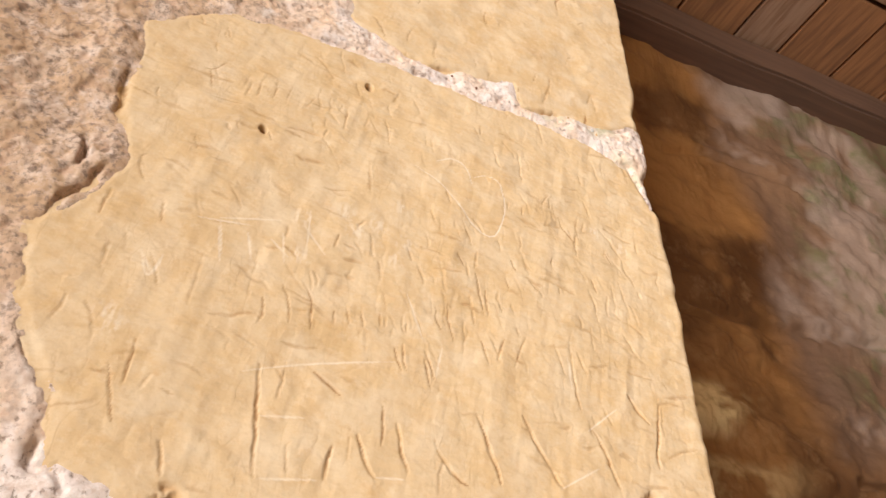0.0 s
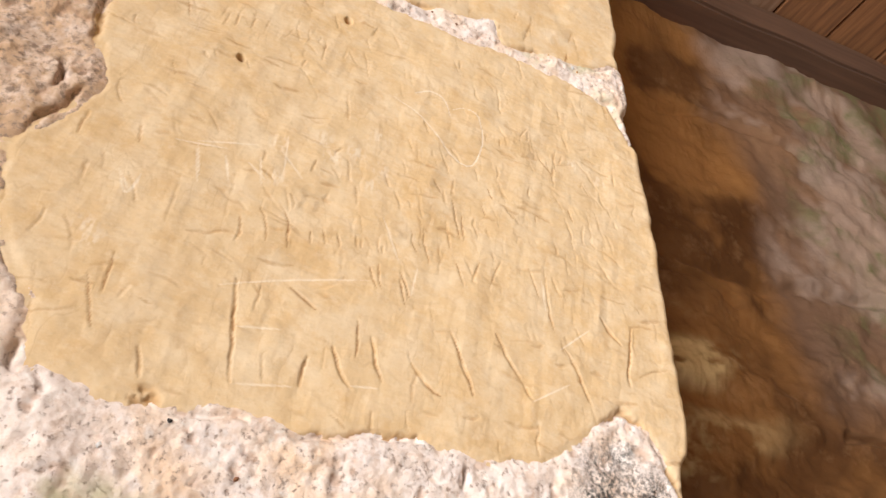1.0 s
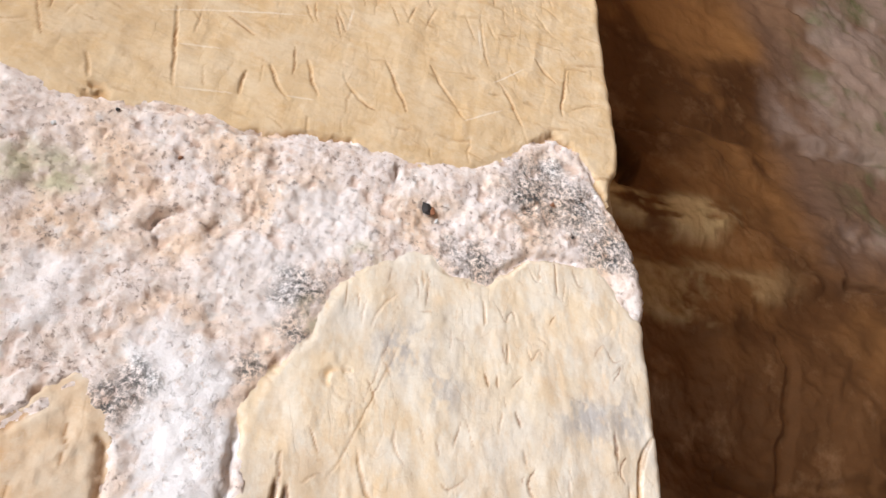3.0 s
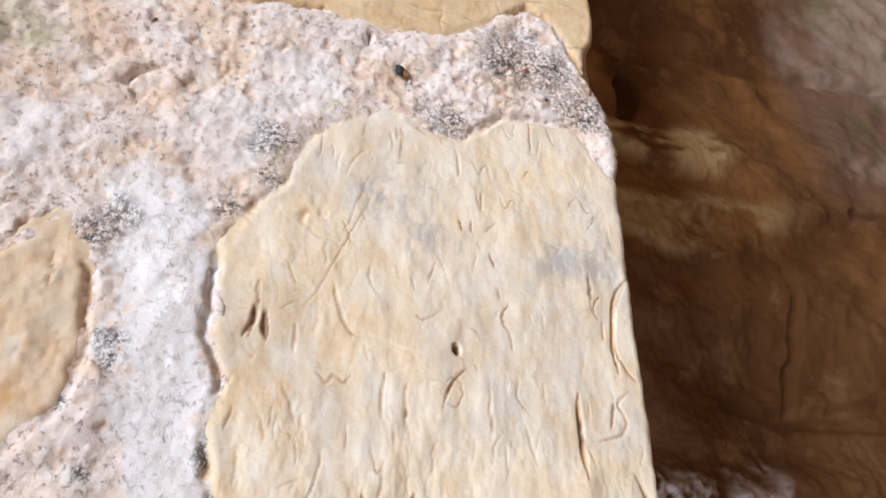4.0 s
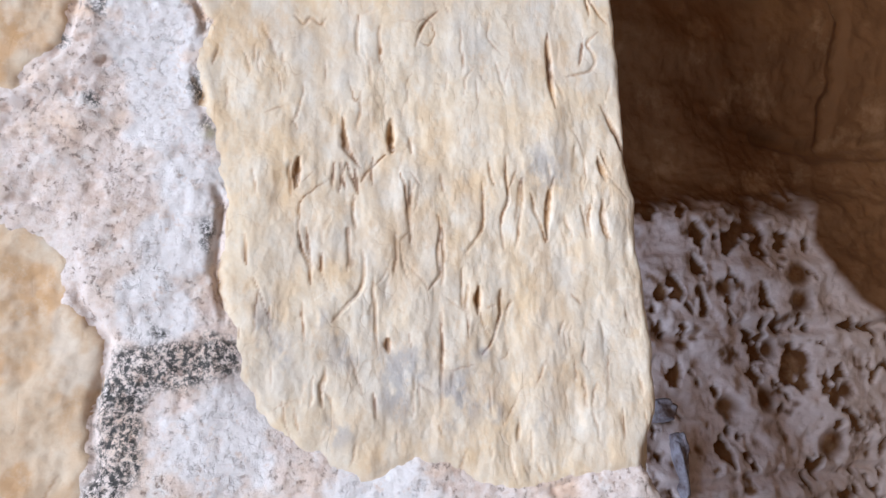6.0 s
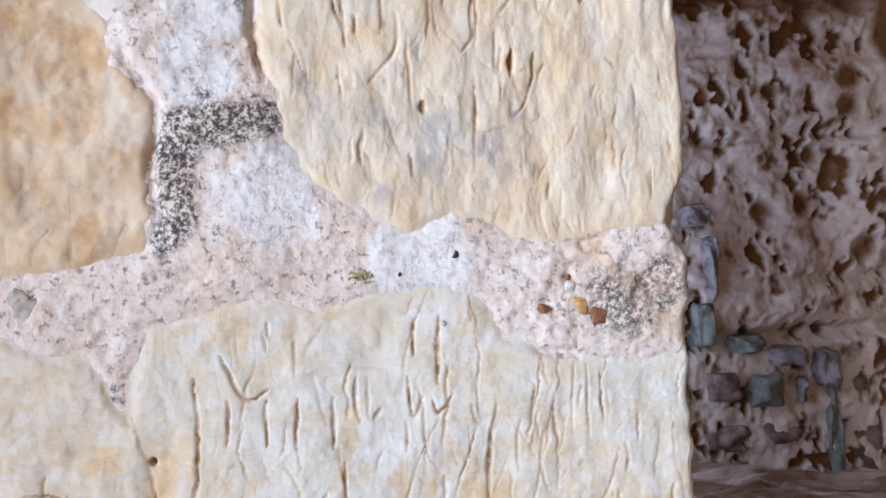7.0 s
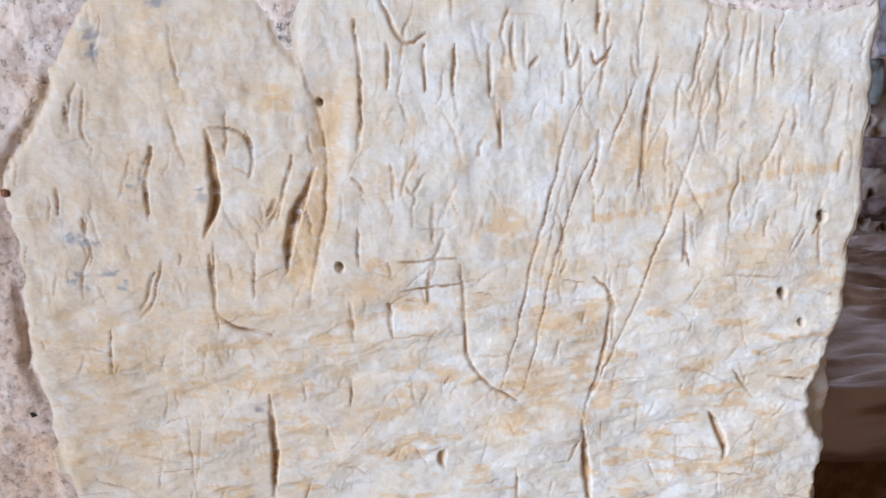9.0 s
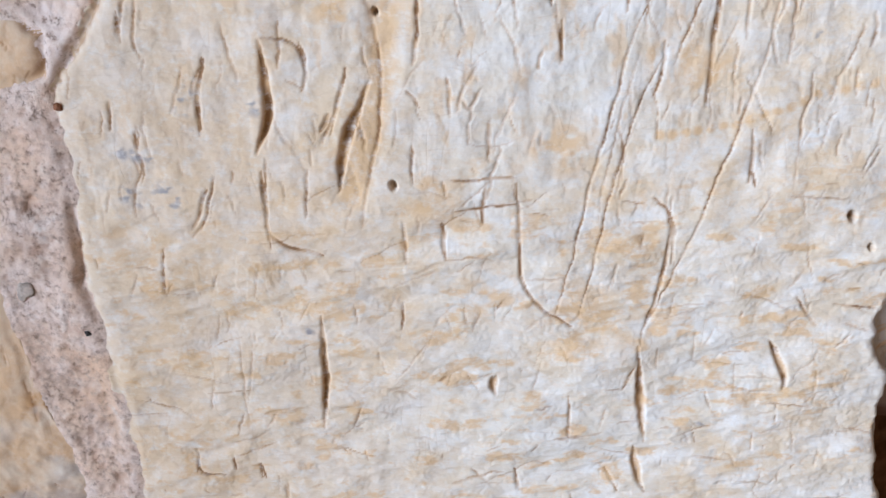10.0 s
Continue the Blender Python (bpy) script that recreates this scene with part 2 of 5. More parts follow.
# ---- the front wall: outlines of its stones (x, z) ----
EDGE = 0.3625
OUT = 0.60
STONES = [
    ("top", STONE_OCHRE, [(0.069, 2.013), (0.106, 1.996), (0.142, 1.989), (0.221, 2.005), (0.228, 1.978), (0.275, 1.990), (0.326, 1.992),
                          (0.350, 2.010), (OUT, 2.02), (OUT, 2.60), (0.05, 2.60), (0.062, 2.10)]),
    ("names", STONE_OCHRE, [(-0.072, 1.922), (-0.015, 1.966), (0.065, 1.971), (0.143, 1.971), (0.196, 1.965), (0.25, 1.971), (0.301, 1.962), (0.335, 1.948),
                            (0.356, 1.908), (OUT, 1.90), (OUT, 1.60), (0.352, 1.600), (0.343, 1.618), (0.33, 1.641), (0.31, 1.652), (0.279, 1.627), (0.25, 1.606),
                            (0.203, 1.601), (0.173, 1.605), (0.134, 1.601), (0.105, 1.597), (0.07, 1.599), (0.025, 1.595), (-0.009, 1.601), (-0.03, 1.604),
                            (-0.029, 1.615), (-0.032, 1.637), (-0.044, 1.652), (-0.064, 1.682), (-0.074, 1.731), (-0.059, 1.755), (-0.044, 1.787),
                            (-0.061, 1.836), (-0.064, 1.875)]),
    ("worn", STONE_CREAM, [(0.131, 1.437), (0.142, 1.456), (0.16, 1.478), (0.171, 1.511), (0.183, 1.525), (0.223, 1.539), (0.237, 1.527), (0.258, 1.525),
                           (0.285, 1.549), (0.337, 1.552), (0.356, 1.520), (OUT, 1.50), (OUT, 1.14), (0.35, 1.146), (0.318, 1.141), (0.294, 1.138), (0.274, 1.141),
                           (0.257, 1.15), (0.238, 1.157), (0.215, 1.149), (0.194, 1.159), (0.179, 1.168), (0.164, 1.184), (0.155, 1.21), (0.148, 1.237),
                           (0.15, 1.263), (0.148, 1.301), (0.142, 1.322), (0.137, 1.348), (0.142, 1.37), (0.132, 1.39)]),
    ("left", STONE_BROWN, [(0.038, 1.419), (0.049, 1.43), (0.061, 1.442), (0.071, 1.43), (0.077, 1.416), (0.081, 1.384), (0.078, 1.353), (0.067, 1.34),
                           (0.057, 1.329), (-0.15, 1.32), (-0.15, 1.40)]),
    ("left", STONE_BROWN, [(0.052, 1.274), (0.07, 1.267), (0.086, 1.252), (0.09, 1.232), (0.102, 1.214), (0.1, 1.192), (0.099, 1.162), (0.092, 1.148),
                           (0.065, 1.142), (0.052, 1.141), (-0.20, 1.15), (-0.20, 1.28)]),
    ("initials", STONE_PALE, [(0.09, 1.114), (0.113, 1.116), (0.127, 1.122), (0.156, 1.122), (0.167, 1.118), (0.2, 1.122), (0.231, 1.121), (0.25, 1.114),
                              (0.261, 1.095), (0.278, 1.085), (0.314, 1.08), (0.364, 1.08), (OUT, 1.08), (OUT, 0.60), (-0.085, 0.60), (-0.077, 0.783), (-0.072, 0.82),
                              (-0.073, 0.876), (-0.077, 0.924), (-0.07, 0.977), (-0.07, 1.025), (-0.047, 1.05), (-0.038, 1.062), (-0.029, 1.08), (-0.011, 1.104),
                              (0.014, 1.115), (0.033, 1.113), (0.051, 1.104), (0.068, 1.097), (0.074, 1.086), (0.083, 1.072)]),
    ("left", STONE_BROWN, [(-0.085, 1.06), (-0.071, 1.052), (-0.073, 1.033), (-0.094, 1.029), (-0.2, 1.02), (-0.2, 1.07)]),
    ("left", STONE_BROWN, [(-0.125, 0.921), (-0.125, 0.861), (-0.113, 0.819), (-0.108, 0.785), (-0.10, 0.60), (-0.4, 0.60), (-0.4, 0.93)]),
]


def edge_line(z):
    """The wall's right arris, chipped in places."""
    e = EDGE + 0.0016 * fbm(z, z * 0, 0.03, 4, 60)
    for zc, width, depth in NOTCHES:
        e = e - depth * np.exp(-((z - zc) / width) ** 2)
    return e


NOTCHES = [(1.935, 0.02, 0.008), (1.607, 0.022, 0.011), (1.150, 0.014, 0.011), (0.864, 0.020, 0.013), (0.900, 0.045, 0.007), (0.80, 0.03, 0.007), (2.03, 0.02, 0.008), (1.30, 0.01, 0.003)]


def wrap(u, z, h, r=0.006):
    """Lays the flat sheet (u, z) with relief h over the wall's face, round its arris and along its side."""
    e = edge_line(z)
    s = u - (e - r)
    a = np.clip(s / r, 0, np.pi / 2)
    deep = np.maximum(s - r * np.pi / 2, 0)
    x = np.where(s < 0, u, e - r + r * np.sin(a)) + (EDGE + 0.001 - e) * smooth(0.001, 0.014, deep)
    y = np.where(s < 0, 0, r - r * np.cos(a)) + deep
    return np.stack([x + np.sin(a) * h, y - np.cos(a) * h, z], -1)


def ragged(u, z, outline, seed, amount=0.0017):
    wu = u + amount * fbm(u, z, 0.016, 4, 300 + seed, 0.65)
    wz = z + amount * fbm(u, z, 0.016, 4, 340 + seed, 0.65)
    return inside_distance(wu, wz, outline)


BARS = [
    (0.0021, 0.0026, [(0.059, 1.679), (0.064, 1.647), (0.068, 1.616)]), (0.0021, 0.0026, [(0.105, 1.64), (0.103, 1.622)]),
    (0.0021, 0.0026, [(0.089, 1.682), (0.106, 1.671)]), (0.0021, 0.0026, [(0.119, 1.65), (0.124, 1.635), (0.131, 1.627)]),
    (0.0021, 0.0026, [(0.14, 1.661), (0.146, 1.642), (0.149, 1.634)]), (0.0021, 0.0026, [(0.166, 1.65), (0.175, 1.639), (0.185, 1.634)]),
    (0.0021, 0.0026, [(0.19, 1.678), (0.198, 1.66), (0.205, 1.639)]), (0.0021, 0.0026, [(0.221, 1.685), (0.233, 1.664), (0.246, 1.644)]),
    (0.0021, 0.0026, [(0.271, 1.687), (0.28, 1.67), (0.287, 1.651)]), (0.0021, 0.0026, [(0.326, 1.716), (0.319, 1.67)]), (0.0021, 0.0026, [(0.301, 1.718), (0.317, 1.701)]),
    (0.0014, 0.0017, [(0.132, 1.67), (0.132, 1.646)]), (0.0014, 0.0017, [(0.073, 1.678), (0.072, 1.662)]),
]
BARS_SMALL = [
    (0.0013, 0.0017, [(0.193, 1.732), (0.198, 1.714)]), (0.0013, 0.0017, [(0.209, 1.736), (0.204, 1.718)]), (0.0013, 0.0017, [(0.225, 1.741), (0.216, 1.717)]),
    (0.0013, 0.0017, [(0.246, 1.742), (0.254, 1.721)]), (0.0013, 0.0017, [(0.258, 1.746), (0.261, 1.712), (0.264, 1.697)]),
    (0.0013, 0.0017, [(0.135, 1.711), (0.14, 1.695)]), (0.0013, 0.0017, [(0.155, 1.713), (0.162, 1.695)]),
    (0.0013, 0.0017, [(0.053, 1.721), (0.055, 1.708), (0.053, 1.703)]), (0.0013, 0.0017, [(0.063, 1.734), (0.068, 1.723), (0.07, 1.708)]),
    (0.0013, 0.0017, [(0.075, 1.738), (0.081, 1.728), (0.083, 1.708)]), (0.0013, 0.0017, [(0.095, 1.724), (0.096, 1.716)]),
    (0.0013, 0.0017, [(0.103, 1.728), (0.106, 1.717)]), (0.0013, 0.0017, [(0.112, 1.729), (0.115, 1.718)]), (0.0013, 0.0017, [(0.124, 1.731), (0.125, 1.723)]),
    (0.0013, 0.0017, [(0.196, 1.773), (0.198, 1.751)]),
]
MARKS = [
    (0.0013, 0.0009, [(0.015, 1.741), (0.014, 1.703)]), (0.0013, 0.0009, [(0.044, 1.754), (0.044, 1.705)]), (0.0013, 0.0009, [(0.059, 1.75), (0.078, 1.731)]),
    (0.0013, 0.0009, [(-0.017, 1.771), (-0.015, 1.758)]), (0.0013, 0.0009, [(-0.04, 1.801), (-0.033, 1.787)]), (0.0013, 0.0009, [(-0.046, 1.768), (-0.046, 1.752)]),
    (0.0013, 0.0009, [(0.008, 1.903), (0.006, 1.886)]), (0.0013, 0.0009, [(0.019, 1.912), (0.016, 1.885)]), (0.0013, 0.0009, [(0.026, 1.909), (0.03, 1.892)]),
    (0.0013, 0.0009, [(0.039, 1.907), (0.037, 1.883)]), (0.0013, 0.0009, [(0.057, 1.903), (0.051, 1.887)]), (0.0013, 0.0009, [(-0.017, 1.902), (-0.01, 1.88)]),
    (0.0013, 0.0009, [(0.081, 1.903), (0.081, 1.887)]), (0.0013, 0.0009, [(0.098, 1.905), (0.096, 1.888)]), (0.0013, 0.0009, [(-0.038, 1.66), (-0.028, 1.615)]),
]
MARKS_LEFT = [
    (0.0014, 0.0017, [(-0.014, 1.66), (-0.003, 1.629)]), (0.0014, 0.0017, [(-0.005, 1.676), (-0.004, 1.65)]), (0.0014, 0.0017, [(0.216, 1.805), (0.22, 1.796)]),
    (0.0014, 0.0017, [(0.284, 1.81), (0.286, 1.803)]), (0.0014, 0.0017, [(0.163, 1.85), (0.168, 1.84)]),
]
HEART = [
    (0.0009, 0.0009, [(0.155, 1.879), (0.167, 1.887), (0.179, 1.883), (0.184, 1.867)]),
    (0.0009, 0.0009, [(0.138, 1.868), (0.163, 1.855), (0.198, 1.811), (0.212, 1.841), (0.21, 1.875), (0.196, 1.881), (0.186, 1.874)]),
]
SCRATCH = [
    (0.0012, 0.0004, [(0.018, 1.766), (0.024, 1.742)]), (0.0012, 0.0004, [(0.035, 1.764), (0.041, 1.746)]), (0.0012, 0.0004, [(0.049, 1.764), (0.062, 1.753)]),
    (0.0012, 0.0004, [(0.068, 1.781), (0.084, 1.763)]), (0.0012, 0.0004, [(-0.018, 1.731), (-0.01, 1.71), (-0.006, 1.731)]),
    (0.0012, 0.0004, [(0.051, 1.672), (0.085, 1.686), (0.136, 1.7)]), (0.0012, 0.0004, [(0.245, 1.643), (0.273, 1.661)]), (0.0012, 0.0004, [(0.131, 1.628), (0.147, 1.63)]),
    (0.0012, 0.0004, [(0.065, 1.649), (0.089, 1.653)]), (0.0012, 0.0004, [(0.07, 1.616), (0.1, 1.621)]), (0.0012, 0.0004, [(0.267, 1.684), (0.291, 1.705)]),
    (0.0012, 0.0004, [(0.14, 1.751), (0.153, 1.721)]), (0.0012, 0.0004, [(0.017, 1.768), (0.053, 1.78)]),
]
CHALK = [
    (0.005, 0.0001, [(0.065, 1.787), (0.068, 1.758)]), (0.005, 0.0001, [(0.093, 1.803), (0.101, 1.788)]), (0.005, 0.0001, [(0.116, 1.799), (0.13, 1.775)]),
    (0.005, 0.0001, [(0.132, 1.821), (0.135, 1.791)]), (0.005, 0.0001, [(-0.023, 1.688), (-0.018, 1.681)]), (0.005, 0.0001, [(0.293, 1.86), (0.315, 1.851)]),
]
WORN_CUTS = [
    (0.0019, 0.0017, [(0.152, 1.418), (0.153, 1.402), (0.15, 1.391)]), (0.0019, 0.0017, [(0.157, 1.404), (0.159, 1.391)]),
    (0.0019, 0.0017, [(0.171, 1.396), (0.171, 1.386)]), (0.0019, 0.0017, [(0.189, 1.422), (0.193, 1.405), (0.199, 1.396)]),
    (0.0019, 0.0017, [(0.183, 1.376), (0.188, 1.37), (0.192, 1.377), (0.196, 1.371), (0.199, 1.376)]), (0.0019, 0.0017, [(0.215, 1.378), (0.214, 1.357)]),
    (0.0019, 0.0017, [(0.226, 1.374), (0.225, 1.356)]), (0.0019, 0.0017, [(0.257, 1.384), (0.249, 1.376), (0.244, 1.363)]),
    (0.0019, 0.0017, [(0.339, 1.373), (0.336, 1.359)]), (0.0019, 0.0017, [(0.349, 1.38), (0.339, 1.372), (0.347, 1.364), (0.344, 1.357), (0.328, 1.352)]),
    (0.0019, 0.0017, [(0.357, 1.447), (0.346, 1.425), (0.344, 1.399), (0.355, 1.386)]), (0.0019, 0.0017, [(0.207, 1.322), (0.208, 1.307), (0.214, 1.297)]),
    (0.0019, 0.0017, [(0.333, 1.447), (0.332, 1.424)]),
]
WORN_DEEP = [
    (0.0024, 0.0036, [(0.318, 1.377), (0.318, 1.354), (0.319, 1.333)]), (0.0024, 0.0036, [(0.347, 1.337), (0.356, 1.319), (0.363, 1.305)]),
    (0.0024, 0.0036, [(0.231, 1.324), (0.23, 1.306)]), (0.0024, 0.0036, [(0.184, 1.301), (0.184, 1.285)]), (0.0024, 0.0036, [(0.27, 1.236), (0.27, 1.226)]),
    (0.0024, 0.0036, [(0.342, 1.284), (0.342, 1.269), (0.343, 1.261)]), (0.0024, 0.0036, [(0.226, 1.214), (0.225, 1.206)]),
    (0.0024, 0.0036, [(0.342, 1.308), (0.345, 1.293)]), (0.0024, 0.0036, [(0.312, 1.289), (0.31, 1.261)]),
]
WORN_LOW = [
    (0.002, 0.0017, [(0.205, 1.3), (0.206, 1.286)]), (0.002, 0.0017, [(0.212, 1.297), (0.212, 1.285)]), (0.002, 0.0017, [(0.238, 1.29), (0.238, 1.271), (0.239, 1.261)]),
    (0.002, 0.0017, [(0.208, 1.267), (0.208, 1.247)]), (0.002, 0.0017, [(0.188, 1.266), (0.189, 1.239)]), (0.002, 0.0017, [(0.231, 1.264), (0.229, 1.245)]),
    (0.002, 0.0017, [(0.254, 1.267), (0.253, 1.239)]), (0.002, 0.0017, [(0.265, 1.239), (0.263, 1.225)]), (0.002, 0.0017, [(0.297, 1.294), (0.294, 1.271)]),
    (0.002, 0.0017, [(0.333, 1.276), (0.334, 1.263)]), (0.002, 0.0017, [(0.283, 1.236), (0.282, 1.222)]), (0.002, 0.0017, [(0.219, 1.242), (0.22, 1.209)]),
    (0.002, 0.0017, [(0.196, 1.201), (0.194, 1.188)]), (0.002, 0.0017, [(0.287, 1.171), (0.286, 1.162)]), (0.002, 0.0017, [(0.252, 1.225), (0.25, 1.181)]),
]
INITIALS = [
    (0.0019, 0.0026, [(0.111, 1.088), (0.112, 1.064), (0.108, 1.028)]), (0.0019, 0.0026, [(0.123, 1.098), (0.134, 1.072), (0.144, 1.08)]),
    (0.0019, 0.0026, [(0.126, 1.076), (0.124, 1.055)]), (0.0019, 0.0026, [(0.143, 1.075), (0.142, 1.053)]), (0.0019, 0.0026, [(0.157, 1.074), (0.156, 1.05)]),
    (0.0019, 0.0026, [(0.174, 1.073), (0.173, 1.048)]), (0.0019, 0.0026, [(0.178, 1.042), (0.177, 1.022)]),
    (0.0019, 0.0026, [(0.186, 1.082), (0.184, 1.07), (0.186, 1.06)]), (0.0019, 0.0026, [(0.197, 1.065), (0.193, 1.061)]),
    (0.0019, 0.0026, [(0.211, 1.08), (0.211, 1.065), (0.213, 1.058), (0.218, 1.069)]), (0.0019, 0.0026, [(0.222, 1.066), (0.224, 1.059), (0.232, 1.069)]),
    (0.0019, 0.0026, [(0.215, 1.107), (0.214, 1.089)]), (0.0019, 0.0026, [(0.227, 1.109), (0.225, 1.075)]), (0.0019, 0.0026, [(0.146, 1.112), (0.146, 1.104)]),
]
LONG_CUTS = [
    (0.0013, 0.0017, [(0.225, 1.059), (0.211, 1.034), (0.198, 0.985), (0.18, 0.916), (0.172, 0.889)]),
    (0.0013, 0.0017, [(0.228, 1.027), (0.213, 0.999), (0.198, 0.941), (0.185, 0.888)]),
    (0.0013, 0.0017, [(0.284, 1.063), (0.274, 1.015), (0.257, 0.968), (0.242, 0.924), (0.226, 0.891), (0.216, 0.867)]), (0.0013, 0.0017, [(0.243, 1.052), (0.231, 1.018)]),
    (0.0013, 0.0017, [(0.274, 1.069), (0.271, 1.05)]), (0.0013, 0.0017, [(0.295, 1.079), (0.293, 1.043)]), (0.0013, 0.0017, [(0.302, 1.078), (0.302, 1.039)]),
    (0.0013, 0.0017, [(0.31, 1.075), (0.31, 1.047)]), (0.0013, 0.0017, [(0.329, 1.049), (0.329, 1.035)]),
]
BIG_LETTER = [
    (0.0034, 0.0046, [(0.035, 1.042), (0.035, 1.022), (0.035, 1.004), (0.025, 0.987)]), (0.0034, 0.0046, [(0.082, 1.012), (0.072, 0.995), (0.064, 0.968)]),
    (0.0024, 0.0026, [(0.007, 1.035), (0.001, 1.018), (-0.001, 1.001)]), (0.0024, 0.0026, [(0.037, 1.043), (0.053, 1.04), (0.056, 1.026), (0.052, 1.017)]),
    (0.0024, 0.0026, [(0.064, 1.005), (0.059, 0.996)]), (0.0024, 0.0026, [(0.026, 0.978), (0.025, 0.953)]),
    (0.0024, 0.0026, [(0.024, 0.95), (0.029, 0.94), (0.052, 0.931)]), (0.0024, 0.0026, [(-0.003, 0.971), (-0.013, 0.95)]),
    (0.0024, 0.0026, [(0.254, 1.062), (0.25, 1.04), (0.247, 0.999)]),
]
SHIELD = [
    (0.0022, 0.0026, [(0.154, 0.964), (0.155, 0.941), (0.154, 0.912), (0.163, 0.894), (0.181, 0.882)]),
    (0.0022, 0.0026, [(0.224, 0.952), (0.234, 0.941), (0.232, 0.918), (0.226, 0.895), (0.219, 0.874)]),
]
LOW_CUTS = [
    (0.0018, 0.0017, [(0.123, 1.018), (0.123, 1)]), (0.0018, 0.0017, [(0.13, 1.008), (0.133, 1.001), (0.139, 1.012)]), (0.0018, 0.0017, [(0.142, 0.996), (0.14, 0.977)]),
    (0.0018, 0.0017, [(0.103, 0.987), (0.102, 0.968)]), (0.0018, 0.0017, [(0.095, 0.947), (0.095, 0.924)]), (0.0018, 0.0017, [(0.115, 0.945), (0.115, 0.929)]),
    (0.0018, 0.0017, [(0.138, 0.962), (0.136, 0.943)]), (0.0018, 0.0017, [(0.3, 0.893), (0.312, 0.874)]), (0.0018, 0.0017, [(0.321, 0.887), (0.345, 0.882)]),
    (0.0018, 0.0017, [(0.343, 0.98), (0.337, 0.968)]), (0.0018, 0.0017, [(0.348, 1.01), (0.347, 0.998)]), (0.0018, 0.0017, [(0.121, 0.968), (0.154, 0.967)]),
    (0.0018, 0.0017, [(0.122, 0.951), (0.155, 0.953)]),
]
LOW_DEEP = [
    (0.0028, 0.0036, [(0.047, 0.897), (0.045, 0.866), (0.04, 0.825)]), (0.0028, 0.0036, [(0.218, 0.859), (0.22, 0.83), (0.222, 0.807)]),
    (0.0028, 0.0036, [(0.218, 0.796), (0.221, 0.78)]), (0.0028, 0.0036, [(0.292, 0.863), (0.298, 0.847), (0.297, 0.838)]),
    (0.0028, 0.0036, [(0.14, 0.855), (0.138, 0.846)]),
]
LOW_FINE = [
    (0.0017, 0.0017, [(-0.037, 0.814), (-0.039, 0.8)]), (0.0017, 0.0017, [(-0.017, 0.809), (-0.017, 0.799)]), (0.0017, 0.0017, [(-0.003, 0.802), (-0.002, 0.792)]),
    (0.0017, 0.0017, [(0.116, 0.947), (0.116, 0.925)]), (0.0017, 0.0017, [(0.092, 0.901), (0.089, 0.886)]), (0.0017, 0.0017, [(-0.031, 0.941), (-0.035, 0.915)]),
    (0.0017, 0.0017, [(-0.031, 1.054), (-0.032, 1.048)]), (0.0017, 0.0017, [(-0.033, 1.003), (-0.034, 0.994)]), (0.0017, 0.0017, [(-0.042, 1.018), (-0.045, 1.004)]),
    (0.0017, 0.0017, [(0.013, 0.787), (0.012, 0.778)]), (0.0017, 0.0017, [(0.18, 0.84), (0.179, 0.81)]), (0.0017, 0.0017, [(0.215, 0.856), (0.209, 0.842)]),
]
PALE_SCRATCH = [
    (0.0011, 0.0003, [(0.007, 0.935), (0.002, 0.913)]), (0.0011, 0.0003, [(0.013, 0.935), (0.019, 0.918)]), (0.0011, 0.0003, [(-0.018, 0.929), (-0.018, 0.912)]),
    (0.0011, 0.0003, [(-0.008, 0.927), (-0.007, 0.913)]), (0.0011, 0.0003, [(0.084, 0.927), (0.085, 0.908)]), (0.0011, 0.0003, [(0.095, 0.923), (0.097, 0.904)]),
    (0.0011, 0.0003, [(0.01, 0.838), (0.023, 0.836)]), (0.0011, 0.0003, [(0.071, 0.922), (0.104, 0.923)]), (0.0011, 0.0003, [(0.058, 0.882), (0.106, 0.907)]),
    (0.0011, 0.0003, [(0.112, 0.865), (0.082, 0.838)]),
]
CREVICES = [
    (0.004, 0.009, [(-0.074, 1.731), (-0.06, 1.757), (-0.046, 1.786)]), (0.004, 0.009, [(-0.078, 1.801), (-0.069, 1.795), (-0.065, 1.773)]),
    (0.004, 0.009, [(-0.058, 1.674), (-0.04, 1.647), (-0.032, 1.635)]), (0.004, 0.009, [(-0.06, 1.834), (-0.063, 1.852)]),
    (0.0026, 0.006, [(0.091, 1.54), (0.077, 1.531), (0.077, 1.514)]), (0.0026, 0.006, [(-0.026, 1.607), (-0.011, 1.593)]), (0.0026, 0.006, [(0.198, 1.581), (0.2, 1.597)]),
    (0.0026, 0.006, [(0.138, 1.448), (0.132, 1.435)]), (0.0024, 0.006, [(0.030, 1.419), (0.049, 1.431), (0.062, 1.444), (0.070, 1.436)]),
    (0.002, 0.004, [(0.050, 1.279), (0.066, 1.277), (0.081, 1.268)]),
]
STAINS = [
    (0.168, 1.223, 0.0065), (0.193, 1.223, 0.0032), (0.173, 1.21, 0.0065), (0.202, 1.209, 0.0067), (0.232, 1.199, 0.0097), (0.228, 1.184, 0.0068), (0.258, 1.183, 0.0099), (0.275, 1.177, 0.0043), (0.295, 1.176, 0.0058),
    (0.201, 1.171, 0.0053), (0.311, 1.299, 0.0107), (0.271, 1.206, 0.0034), (0.316, 1.452, 0.0118), (0.342, 1.454, 0.0101), (0.21, 1.478, 0.011), (0.23, 1.458, 0.009),
]
